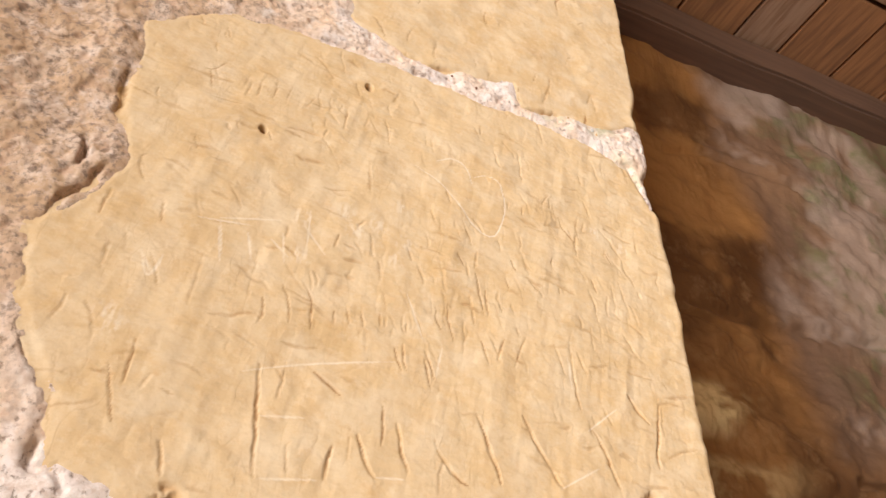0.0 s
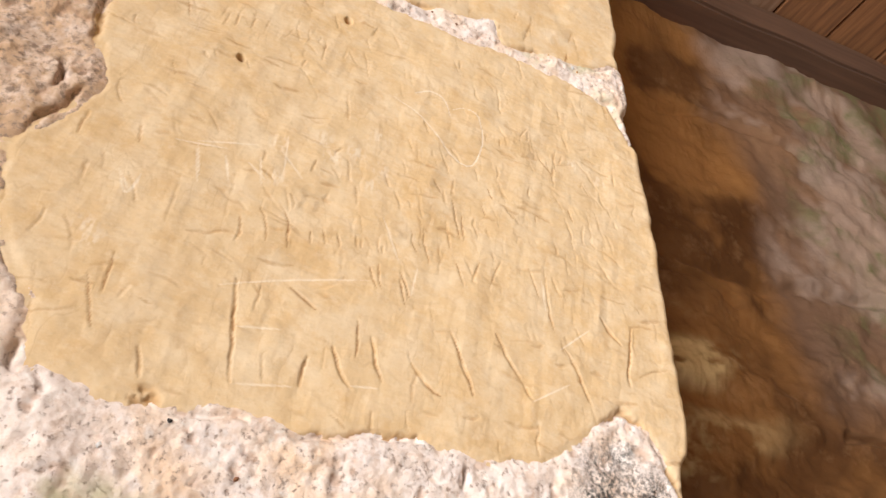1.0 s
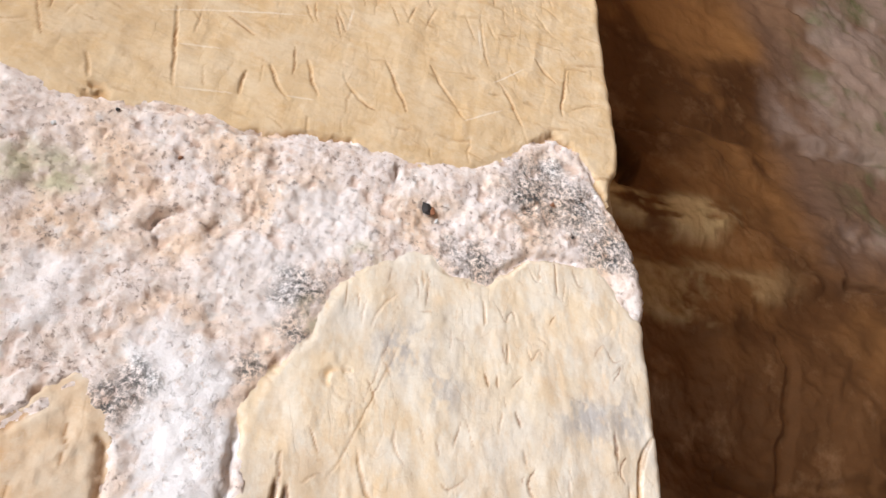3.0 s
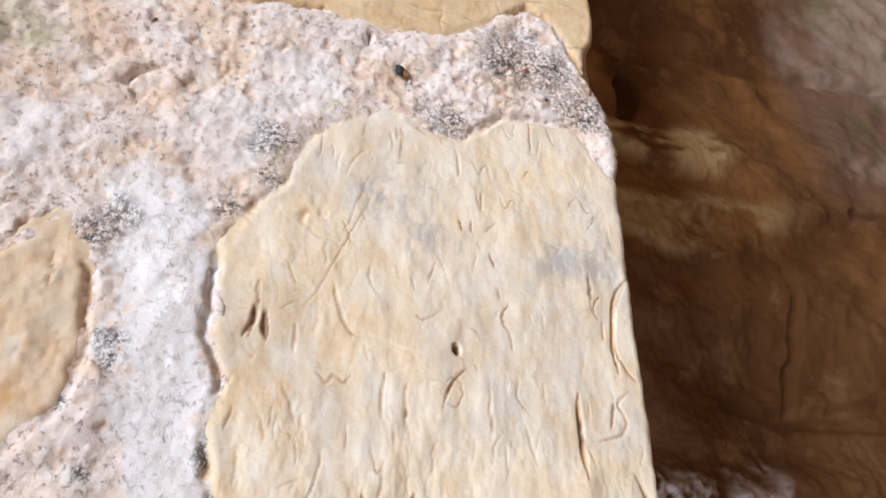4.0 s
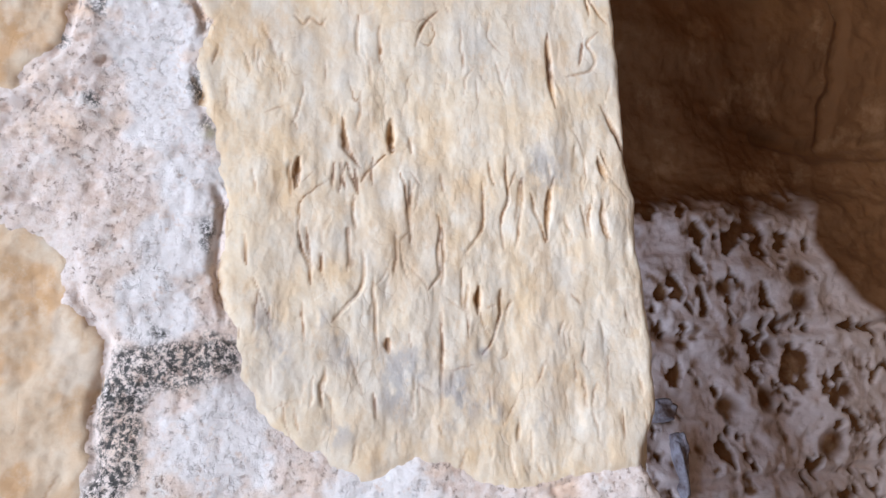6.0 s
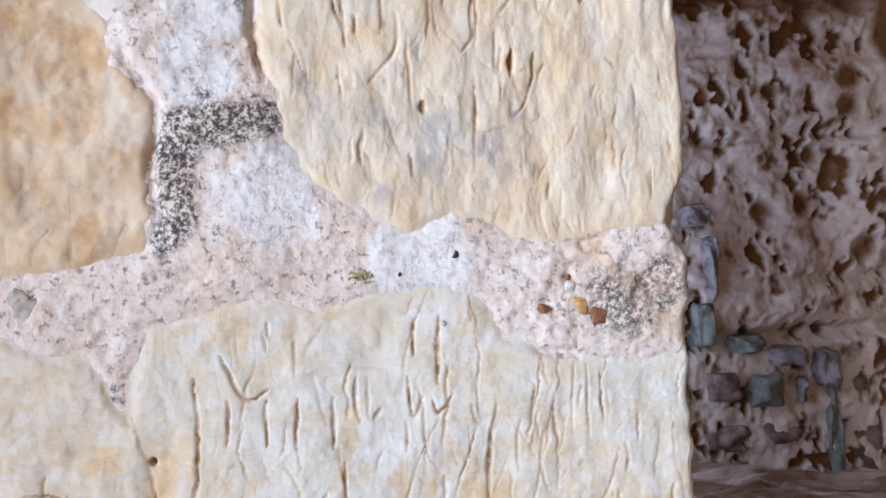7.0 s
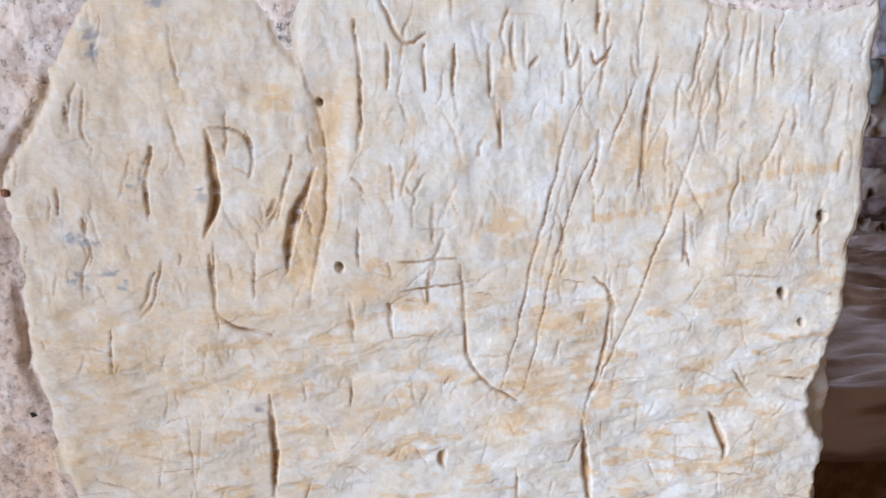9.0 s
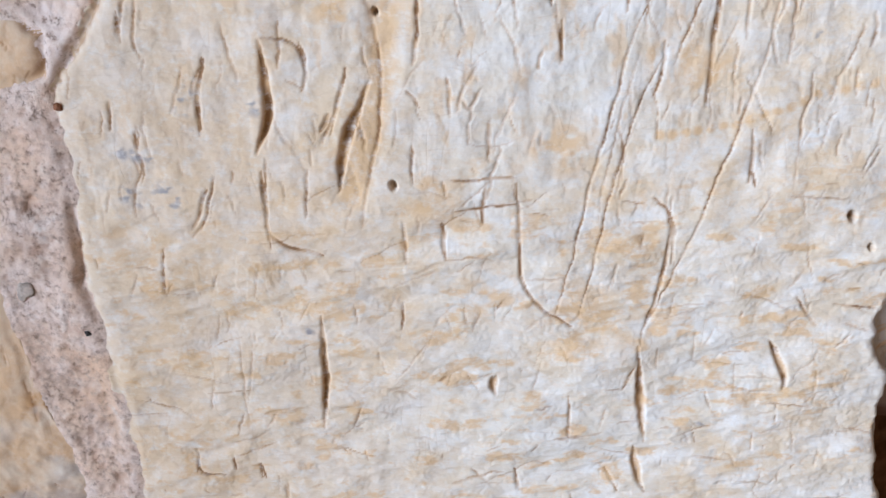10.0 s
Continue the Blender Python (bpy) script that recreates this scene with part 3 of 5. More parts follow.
PENCIL = [
    (-0.042, 0.992, 0.0029), (-0.035, 0.991, 0.0034), (-0.029, 0.99, 0.0029), (-0.044, 0.971, 0.0036), (-0.037, 0.967, 0.0036), (-0.031, 0.968, 0.003), (0.298, 1.026, 0.0021), (0.304, 1.025, 0.0021), (0.308, 1.025, 0.0018),
    (0.038, 0.887, 0.0029), (0.072, 0.809, 0.0022), (0.077, 0.813, 0.0021), (0.254, 0.819, 0.0031), (-0.023, 0.968, 0.0074), (-0.005, 1.015, 0.0055), (0.028, 1.013, 0.006), (0.127, 1.026, 0.0034), (-0.012, 1.084, 0.0065),
    (0.021, 1.104, 0.0064),
]
LICHEN = [
    (0.151, 1.503, 0.0144), (0.151, 1.479, 0.0085), (0.294, 1.599, 0.0262), (0.322, 1.593, 0.0222), (0.343, 1.57, 0.0196), (0.359, 1.552, 0.0106), (0.25, 1.536, 0.0175), (0.132, 1.46, 0.0079), (0.073, 1.438, 0.0093),
    (0.078, 1.438, 0.011), (0.079, 1.356, 0.0044), (0.088, 1.324, 0.005), (0.138, 1.337, 0.0055), (0.141, 1.317, 0.0048), (0.094, 1.379, 0.0052), (0.126, 1.22, 0.0045), (0.145, 1.262, 0.0039), (0.146, 1.218, 0.0046),
    (0.08, 1.088, 0.0047), (0.082, 1.078, 0.0047), (0.324, 1.107, 0.0164), (0.346, 1.117, 0.012),
]
MOSS = [
    (0.184, 1.528, 0.0084), (0.162, 1.49, 0.0087), (0.14, 1.342, 0.0046), (0.142, 1.312, 0.0036), (0.008, 1.543, 0.0139), (0.03, 1.545, 0.0144), (0.182, 1.527, 0.0072), (0.265, 1.982, 0.0132), (0.31, 1.992, 0.0156),
    (0.327, 1.938, 0.0181),
]
DUST = [
    (0.106, 1.45, 0.0184), (0.108, 1.417, 0.0203), (0.11, 1.387, 0.0219), (0.116, 1.359, 0.0182), (0.124, 1.334, 0.0149), (0.127, 1.309, 0.0142), (0.132, 1.286, 0.0136), (0.132, 1.289, 0.0155), (0.129, 1.258, 0.0153),
    (0.121, 1.229, 0.015), (0.149, 1.169, 0.0203), (0.22, 1.142, 0.0243), (0.035, 1.481, 0.0174), (0.126, 1.505, 0.0237), (0.163, 1.544, 0.0236), (0.094, 1.461, 0.0152),
]
HOLES = [
    (0.095, 1.935, 0.0029), (0.027, 1.852, 0.0028), (0.252, 1.394, 0.0023), (0.092, 0.967, 0.0021), (0.324, 0.936, 0.0023), (0.335, 0.919, 0.0016), (0.341, 0.977, 0.0025), (0.091, 1.051, 0.0016),
]
OCHRE = [
    (0.094, 1.054, 0.0068), (0.168, 1.113, 0.0052), (0.073, 0.983, 0.0118), (0.231, 1.021, 0.0116), (0.251, 1.014, 0.0088), (0.177, 0.981, 0.012), (0.139, 0.903, 0.0129), (0.182, 0.888, 0.0164), (0.225, 0.877, 0.0134),
    (0.071, 1.053, 0.0082), (0.108, 0.961, 0.0121),
]

WORN_FINE_A = [
    (0.0011, 0.0011, [(0.285, 1.544), (0.292, 1.53), (0.294, 1.546)]), (0.0011, 0.0011, [(0.316, 1.549), (0.32, 1.533), (0.325, 1.537)]),
    (0.0011, 0.0011, [(0.192, 1.488), (0.196, 1.501), (0.205, 1.511)]), (0.0011, 0.0011, [(0.201, 1.525), (0.199, 1.515)]),
    (0.0011, 0.0011, [(0.265, 1.513), (0.269, 1.5), (0.273, 1.513), (0.276, 1.503)]), (0.0011, 0.0011, [(0.266, 1.489), (0.268, 1.478)]),
    (0.0011, 0.0011, [(0.282, 1.49), (0.283, 1.48), (0.29, 1.492), (0.29, 1.482)]), (0.0011, 0.0011, [(0.271, 1.465), (0.278, 1.473)]),
    (0.0011, 0.0011, [(0.324, 1.487), (0.331, 1.501), (0.337, 1.487), (0.343, 1.491)]), (0.0011, 0.0011, [(0.336, 1.481), (0.343, 1.488), (0.335, 1.474)]),
    (0.0011, 0.0011, [(0.265, 1.45), (0.263, 1.439)]), (0.0011, 0.0011, [(0.228, 1.431), (0.23, 1.424)]),
]
WORN_FINE_B = [
    (0.0011, 0.0011, [(0.231, 1.411), (0.235, 1.407), (0.245, 1.415)]), (0.0011, 0.0011, [(0.182, 1.403), (0.18, 1.396)]),
    (0.0011, 0.0011, [(0.207, 1.479), (0.192, 1.447), (0.181, 1.418), (0.176, 1.41)]), (0.0011, 0.0011, [(0.205, 1.491), (0.195, 1.463), (0.189, 1.447)]),
    (0.0011, 0.0011, [(0.214, 1.37), (0.214, 1.356)]), (0.0011, 0.0011, [(0.226, 1.369), (0.226, 1.357)]),
    (0.0011, 0.0011, [(0.244, 1.372), (0.248, 1.38), (0.256, 1.374), (0.253, 1.363), (0.245, 1.367)]), (0.0011, 0.0011, [(0.286, 1.38), (0.283, 1.371), (0.291, 1.362)]),
    (0.0011, 0.0011, [(0.216, 1.522), (0.216, 1.509)]), (0.0011, 0.0011, [(0.223, 1.519), (0.221, 1.504)]),
    (0.0011, 0.0011, [(0.177, 1.513), (0.176, 1.497)]), (0.0011, 0.0011, [(0.187, 1.503), (0.186, 1.489)]),
    (0.0011, 0.0011, [(0.236, 1.493), (0.236, 1.48)]),
]
WORN_FINE_C = [
    (0.0011, 0.0011, [(0.207, 1.439), (0.205, 1.427), (0.212, 1.417)]), (0.0011, 0.0011, [(0.242, 1.444), (0.238, 1.429)]),
    (0.0011, 0.0011, [(0.276, 1.431), (0.277, 1.424)]), (0.0011, 0.0011, [(0.301, 1.42), (0.301, 1.409)]),
    (0.0011, 0.0011, [(0.163, 1.432), (0.17, 1.419)]), (0.0011, 0.0011, [(0.205, 1.392), (0.207, 1.383)]),
    (0.0011, 0.0011, [(0.261, 1.351), (0.259, 1.34)]), (0.0011, 0.0011, [(0.276, 1.346), (0.276, 1.332)]),
    (0.0011, 0.0011, [(0.295, 1.357), (0.291, 1.344)]), (0.0011, 0.0011, [(0.163, 1.361), (0.163, 1.347)]),
    (0.0011, 0.0011, [(0.174, 1.345), (0.176, 1.334)]), (0.0011, 0.0011, [(0.198, 1.352), (0.197, 1.341)]),
    (0.0011, 0.0011, [(0.209, 1.342), (0.212, 1.328), (0.215, 1.337)]), (0.0012, 0.0012, [(0.199, 1.291), (0.184, 1.28), (0.184, 1.264)]),
    (0.0012, 0.0012, [(0.236, 1.25), (0.245, 1.236)]),
]
WORN_FINE_D = [
    (0.0012, 0.0012, [(0.329, 1.32), (0.334, 1.311), (0.334, 1.292)]), (0.0012, 0.0012, [(0.346, 1.296), (0.353, 1.289), (0.359, 1.284)]),
    (0.0012, 0.0012, [(0.264, 1.228), (0.264, 1.207)]), (0.0012, 0.0012, [(0.185, 1.231), (0.186, 1.212)]),
    (0.0012, 0.0012, [(0.315, 1.22), (0.312, 1.212)]), (0.0012, 0.0012, [(0.349, 1.227), (0.351, 1.211)]),
    (0.0012, 0.0012, [(0.17, 1.205), (0.171, 1.192)]), (0.0012, 0.0012, [(0.181, 1.183), (0.184, 1.171)]),
    (0.0012, 0.0012, [(0.207, 1.204), (0.205, 1.193)]), (0.0012, 0.0012, [(0.239, 1.195), (0.24, 1.181)]),
    (0.0012, 0.0012, [(0.256, 1.197), (0.255, 1.186)]), (0.0012, 0.0012, [(0.273, 1.188), (0.274, 1.174)]),
    (0.0012, 0.0012, [(0.293, 1.168), (0.293, 1.154)]), (0.0012, 0.0012, [(0.304, 1.201), (0.297, 1.187)]),
    (0.0012, 0.0012, [(0.319, 1.201), (0.319, 1.187)]),
]
WORN_FINE_E = [
    (0.0012, 0.0012, [(0.338, 1.201), (0.335, 1.183)]), (0.0012, 0.0012, [(0.342, 1.177), (0.342, 1.16)]),
    (0.0012, 0.0012, [(0.166, 1.237), (0.164, 1.223)]), (0.0012, 0.0012, [(0.208, 1.166), (0.206, 1.156)]),
    (0.0012, 0.0012, [(0.227, 1.171), (0.228, 1.16)]), (0.0012, 0.0012, [(0.289, 1.151), (0.291, 1.145)]),
    (0.0012, 0.0012, [(0.295, 1.151), (0.298, 1.144)]), (0.0012, 0.0012, [(0.302, 1.151), (0.304, 1.145)]),
]
WORN_MID_A = [
    (0.0015, 0.0019, [(0.304, 1.549), (0.304, 1.528)]), (0.0015, 0.0019, [(0.256, 1.514), (0.256, 1.499)]),
    (0.0015, 0.0019, [(0.27, 1.489), (0.269, 1.478)]), (0.0015, 0.0019, [(0.256, 1.471), (0.257, 1.463)]),
    (0.0015, 0.0019, [(0.263, 1.47), (0.263, 1.464)]), (0.0015, 0.0019, [(0.272, 1.451), (0.276, 1.443)]),
    (0.0015, 0.0019, [(0.332, 1.445), (0.332, 1.431)]), (0.0015, 0.0019, [(0.338, 1.433), (0.333, 1.426), (0.336, 1.42)]),
    (0.0015, 0.0019, [(0.338, 1.418), (0.338, 1.408)]), (0.0015, 0.0019, [(0.282, 1.423), (0.277, 1.414), (0.283, 1.402), (0.283, 1.397)]),
    (0.0015, 0.0019, [(0.152, 1.42), (0.151, 1.413)]), (0.0015, 0.0019, [(0.171, 1.399), (0.171, 1.385)]),
    (0.0015, 0.0019, [(0.189, 1.421), (0.191, 1.409), (0.194, 1.402), (0.201, 1.396)]), (0.0015, 0.0019, [(0.206, 1.323), (0.207, 1.309)]),
]
WORN_MID_B = [
    (0.0015, 0.0019, [(0.23, 1.321), (0.231, 1.306)]), (0.0015, 0.0019, [(0.346, 1.337), (0.353, 1.324), (0.36, 1.311)]),
    (0.0015, 0.0019, [(0.344, 1.312), (0.348, 1.296)]), (0.0015, 0.0019, [(0.202, 1.3), (0.2, 1.287)]),
    (0.0015, 0.0019, [(0.22, 1.303), (0.219, 1.288)]), (0.0015, 0.0019, [(0.28, 1.302), (0.282, 1.289)]),
    (0.0017, 0.0022, [(0.208, 1.3), (0.205, 1.292), (0.203, 1.284)]), (0.0017, 0.0022, [(0.208, 1.3), (0.21, 1.292), (0.212, 1.284)]),
    (0.0017, 0.0022, [(0.227, 1.304), (0.217, 1.295), (0.214, 1.29)]), (0.0017, 0.0022, [(0.234, 1.294), (0.236, 1.284), (0.238, 1.27), (0.238, 1.259)]),
    (0.0017, 0.0022, [(0.184, 1.265), (0.186, 1.254), (0.189, 1.247), (0.189, 1.239)]), (0.0017, 0.0022, [(0.194, 1.254), (0.194, 1.245)]),
    (0.0017, 0.0022, [(0.207, 1.267), (0.208, 1.257), (0.206, 1.245)]),
]
WORN_MID_C = [
    (0.0017, 0.0022, [(0.159, 1.263), (0.16, 1.249)]), (0.0017, 0.0022, [(0.214, 1.256), (0.215, 1.245), (0.213, 1.235), (0.204, 1.227), (0.199, 1.221)]),
    (0.0017, 0.0022, [(0.252, 1.273), (0.253, 1.264), (0.25, 1.253), (0.253, 1.243), (0.245, 1.236)]), (0.0017, 0.0022, [(0.276, 1.291), (0.276, 1.273), (0.274, 1.265), (0.266, 1.254)]),
    (0.0017, 0.0022, [(0.289, 1.306), (0.289, 1.294), (0.29, 1.282), (0.285, 1.271), (0.286, 1.257)]), (0.0017, 0.0022, [(0.298, 1.294), (0.297, 1.274), (0.292, 1.259)]),
    (0.0017, 0.0022, [(0.302, 1.286), (0.306, 1.271), (0.309, 1.26)]), (0.0017, 0.0022, [(0.335, 1.281), (0.332, 1.262)]),
    (0.0017, 0.0022, [(0.33, 1.28), (0.332, 1.263)]), (0.0017, 0.0022, [(0.263, 1.245), (0.261, 1.227)]),
    (0.0017, 0.0022, [(0.283, 1.236), (0.282, 1.222), (0.277, 1.211), (0.271, 1.204)]),
]
WORN_MID_D = [
    (0.0017, 0.0022, [(0.196, 1.199), (0.193, 1.191), (0.194, 1.182)]), (0.0017, 0.0022, [(0.217, 1.187), (0.218, 1.176)]),
    (0.0017, 0.0022, [(0.24, 1.313), (0.24, 1.305)]),
]
WORN_GOUGES = [
    (0.0022, 0.0034, [(0.151, 1.407), (0.152, 1.398), (0.147, 1.391)]), (0.0022, 0.0034, [(0.156, 1.403), (0.158, 1.389)]),
    (0.0022, 0.0034, [(0.356, 1.446), (0.347, 1.434), (0.346, 1.415), (0.343, 1.403), (0.345, 1.39)]), (0.0023, 0.0036, [(0.207, 1.32), (0.207, 1.308), (0.211, 1.301)]),
    (0.0023, 0.0036, [(0.23, 1.321), (0.23, 1.305)]), (0.0023, 0.0036, [(0.185, 1.302), (0.183, 1.285)]),
    (0.0023, 0.0036, [(0.315, 1.295), (0.311, 1.28), (0.31, 1.26)]), (0.0023, 0.0036, [(0.341, 1.281), (0.341, 1.272), (0.344, 1.262)]),
    (0.0023, 0.0036, [(0.351, 1.324), (0.357, 1.315), (0.363, 1.305)]), (0.0023, 0.0036, [(0.342, 1.308), (0.346, 1.295)]),
    (0.0023, 0.0036, [(0.271, 1.238), (0.271, 1.23), (0.269, 1.224)]), (0.0023, 0.0036, [(0.225, 1.214), (0.226, 1.207)]),
]
WORN_PALE = [
    (0.001, 0.0003, [(0.333, 1.228), (0.337, 1.236), (0.339, 1.228)]), (0.001, 0.0003, [(0.344, 1.235), (0.354, 1.236)]),
    (0.001, 0.0003, [(0.348, 1.239), (0.347, 1.228)]), (0.001, 0.0003, [(0.327, 1.185), (0.331, 1.192), (0.335, 1.181)]),
    (0.001, 0.0003, [(0.197, 1.236), (0.204, 1.229)]), (0.001, 0.0003, [(0.2, 1.223), (0.213, 1.236)]),
    (0.001, 0.0003, [(0.19, 1.231), (0.197, 1.236)]), (0.0012, 0.0003, [(0.318, 1.466), (0.319, 1.449), (0.318, 1.429)]),
    (0.0012, 0.0003, [(0.198, 1.444), (0.201, 1.431)]), (0.0012, 0.0003, [(0.217, 1.451), (0.224, 1.434)]),
    (0.0012, 0.0003, [(0.233, 1.397), (0.244, 1.409)]), (0.0012, 0.0003, [(0.205, 1.398), (0.223, 1.392), (0.236, 1.389)]),
    (0.0012, 0.0003, [(0.279, 1.351), (0.292, 1.36)]), (0.0012, 0.0003, [(0.296, 1.447), (0.293, 1.426)]),
]
LOWER_FINE_A = [
    (0.001, 0.001, [(-0.034, 0.931), (-0.036, 0.912)]), (0.001, 0.001, [(-0.014, 0.883), (-0.009, 0.9)]),
    (0.001, 0.001, [(0.114, 0.893), (0.116, 0.882)]), (0.001, 0.001, [(-0.001, 0.889), (-0.001, 0.868), (-0.004, 0.832)]),
    (0.001, 0.001, [(0.006, 0.889), (0.004, 0.864), (-0.002, 0.843)]), (0.001, 0.001, [(0.197, 1.046), (0.192, 1.034)]),
    (0.001, 0.001, [(0.175, 1.05), (0.176, 1.035), (0.178, 1.022)]), (0.001, 0.001, [(0.155, 1.052), (0.156, 1.039)]),
    (0.001, 0.001, [(0.216, 1.028), (0.208, 1.007), (0.203, 0.985), (0.198, 0.96), (0.195, 0.939)]), (0.001, 0.001, [(0.231, 1.042), (0.233, 1.032)]),
    (0.001, 0.001, [(0.262, 1.04), (0.255, 1.025), (0.246, 1.005)]), (0.001, 0.001, [(0.307, 0.986), (0.303, 0.971)]),
    (0.001, 0.001, [(0.314, 1.003), (0.314, 1.011)]),
]
LOWER_FINE_B = [
    (0.001, 0.001, [(0.304, 0.881), (0.297, 0.872)]), (0.001, 0.001, [(0.303, 0.923), (0.308, 0.901)]),
    (0.001, 0.001, [(0.248, 0.875), (0.247, 0.854)]), (0.001, 0.001, [(0.18, 0.84), (0.178, 0.81)]),
    (0.001, 0.001, [(0.201, 0.831), (0.196, 0.817)]), (0.001, 0.001, [(0.165, 0.862), (0.158, 0.841)]),
    (0.001, 0.001, [(0.313, 0.853), (0.315, 0.825)]), (0.001, 0.001, [(0.27, 0.856), (0.271, 0.834)]),
    (0.001, 0.001, [(0.327, 0.835), (0.303, 0.833)]), (0.001, 0.001, [(0.239, 0.858), (0.279, 0.852)]),
    (0.001, 0.001, [(0.145, 0.969), (0.121, 0.95)]), (0.001, 0.001, [(0.139, 0.967), (0.137, 0.943)]),
    (0.001, 0.001, [(0.143, 0.998), (0.141, 0.975)]), (0.001, 0.001, [(0.13, 0.986), (0.145, 0.982), (0.156, 0.987)]),
    (0.001, 0.001, [(0.097, 1.006), (0.094, 0.987)]),
]
LOWER_FINE_C = [
    (0.001, 0.001, [(0.044, 1.023), (0.054, 1.017)]), (0.001, 0.001, [(-0.078, 0.84), (-0.048, 0.84)]),
    (0.001, 0.001, [(-0.04, 0.867), (-0.003, 0.858)]), (0.001, 0.001, [(0.042, 0.907), (0.034, 0.894)]),
    (0.001, 0.001, [(0.193, 0.805), (0.219, 0.796)]), (0.001, 0.001, [(0.286, 0.768), (0.29, 0.784)]),
    (0.001, 0.001, [(0.327, 0.887), (0.341, 0.879)]), (0.001, 0.001, [(0.283, 0.812), (0.283, 0.796)]),
    (0.001, 0.001, [(0.305, 0.81), (0.306, 0.795)]), (0.001, 0.001, [(0.018, 0.928), (0.012, 0.909)]),
    (0.001, 0.001, [(0.039, 0.927), (0.042, 0.917)]), (0.001, 0.001, [(0.104, 0.88), (0.083, 0.853)]),
    (0.001, 0.001, [(0.218, 1.043), (0.224, 1.03)]), (0.001, 0.001, [(0.14, 1.048), (0.142, 1.035)]),
    (0.001, 0.001, [(0.182, 1.032), (0.19, 1.039)]), (0.001, 0.001, [(0.297, 0.951), (0.3, 0.936)]),
]
LOWER_FINE_D = [
    (0.001, 0.001, [(0.308, 0.953), (0.304, 0.941)]), (0.001, 0.001, [(0.283, 0.952), (0.273, 0.934)]),
]
LOWER_MID_A = [
    (0.0018, 0.002, [(-0.03, 1.059), (-0.031, 1.048)]), (0.0018, 0.002, [(0.006, 1.036), (0.004, 1.023), (-0.0, 1.018), (-0.002, 0.998)]),
    (0.0018, 0.002, [(0.054, 1.04), (0.056, 1.03), (0.055, 1.021)]), (0.0018, 0.002, [(0.066, 1.005), (0.059, 0.991)]),
    (0.0018, 0.002, [(0.075, 1.026), (0.07, 1.013), (0.063, 0.994)]), (0.0018, 0.002, [(0.11, 1.055), (0.109, 1.04), (0.107, 1.026)]),
    (0.0018, 0.002, [(0.103, 0.985), (0.102, 0.967)]), (0.0018, 0.002, [(0.226, 1.029), (0.226, 1.017), (0.221, 1.003)]),
    (0.0018, 0.002, [(0.25, 1.045), (0.25, 1.03), (0.249, 1.018), (0.247, 0.996)]), (0.0018, 0.002, [(0.216, 0.87), (0.218, 0.856)]),
    (0.0018, 0.002, [(0.225, 0.949), (0.233, 0.943), (0.235, 0.931), (0.234, 0.915)]), (0.0018, 0.002, [(0.05, 0.978), (0.046, 0.953)]),
]
LOWER_MID_B = [
    (0.0018, 0.002, [(0.029, 0.982), (0.025, 0.956), (0.025, 0.937)]), (0.0018, 0.002, [(0.002, 0.978), (-0.005, 0.955), (-0.014, 0.946)]),
    (0.0018, 0.002, [(0.272, 0.964), (0.274, 0.955)]), (0.0018, 0.002, [(0.269, 0.984), (0.272, 0.97), (0.27, 0.957)]),
    (0.0018, 0.002, [(0.147, 0.792), (0.15, 0.776)]), (0.0018, 0.002, [(0.2, 0.789), (0.207, 0.773)]),
    (0.0018, 0.002, [(-0.037, 0.814), (-0.039, 0.799), (-0.023, 0.797)]), (0.0018, 0.002, [(-0.002, 0.802), (0.0, 0.792)]),
]
LOWER_GOUGES = [
    (0.0026, 0.0036, [(0.064, 0.964), (0.07, 0.988), (0.079, 1.005), (0.085, 1.02)]), (0.0026, 0.0036, [(0.288, 0.867), (0.295, 0.855), (0.298, 0.84)]),
    (0.0026, 0.0036, [(0.216, 0.804), (0.219, 0.784), (0.223, 0.772)]), (0.0026, 0.0036, [(0.217, 0.859), (0.219, 0.841), (0.221, 0.815)]),
    (0.0026, 0.0036, [(0.137, 0.855), (0.138, 0.842)]),
]
LOWER_PALE = [
    (0.0011, 0.0003, [(-0.018, 0.929), (-0.019, 0.907)]), (0.0011, 0.0003, [(-0.014, 0.93), (-0.014, 0.917)]),
    (0.0011, 0.0003, [(0.002, 0.913), (0.008, 0.935), (0.013, 0.919)]), (0.0011, 0.0003, [(0.007, 0.906), (0.012, 0.929)]),
    (0.0011, 0.0003, [(0.02, 0.905), (0.02, 0.925)]), (0.0011, 0.0003, [(0.047, 0.897), (0.06, 0.901), (0.075, 0.902)]),
    (0.0011, 0.0003, [(0.074, 0.925), (0.107, 0.926)]), (0.0011, 0.0003, [(0.088, 0.914), (0.096, 0.901)]),
    (0.0011, 0.0003, [(0.01, 0.838), (0.012, 0.827)]), (0.0011, 0.0003, [(0.073, 0.885), (0.06, 0.875)]),
    (0.0011, 0.0003, [(0.113, 0.997), (0.132, 1.004)]), (0.0011, 0.0003, [(0.116, 1.005), (0.123, 0.993)]),
    (0.0011, 0.0003, [(0.096, 0.873), (0.094, 0.848)]),
]
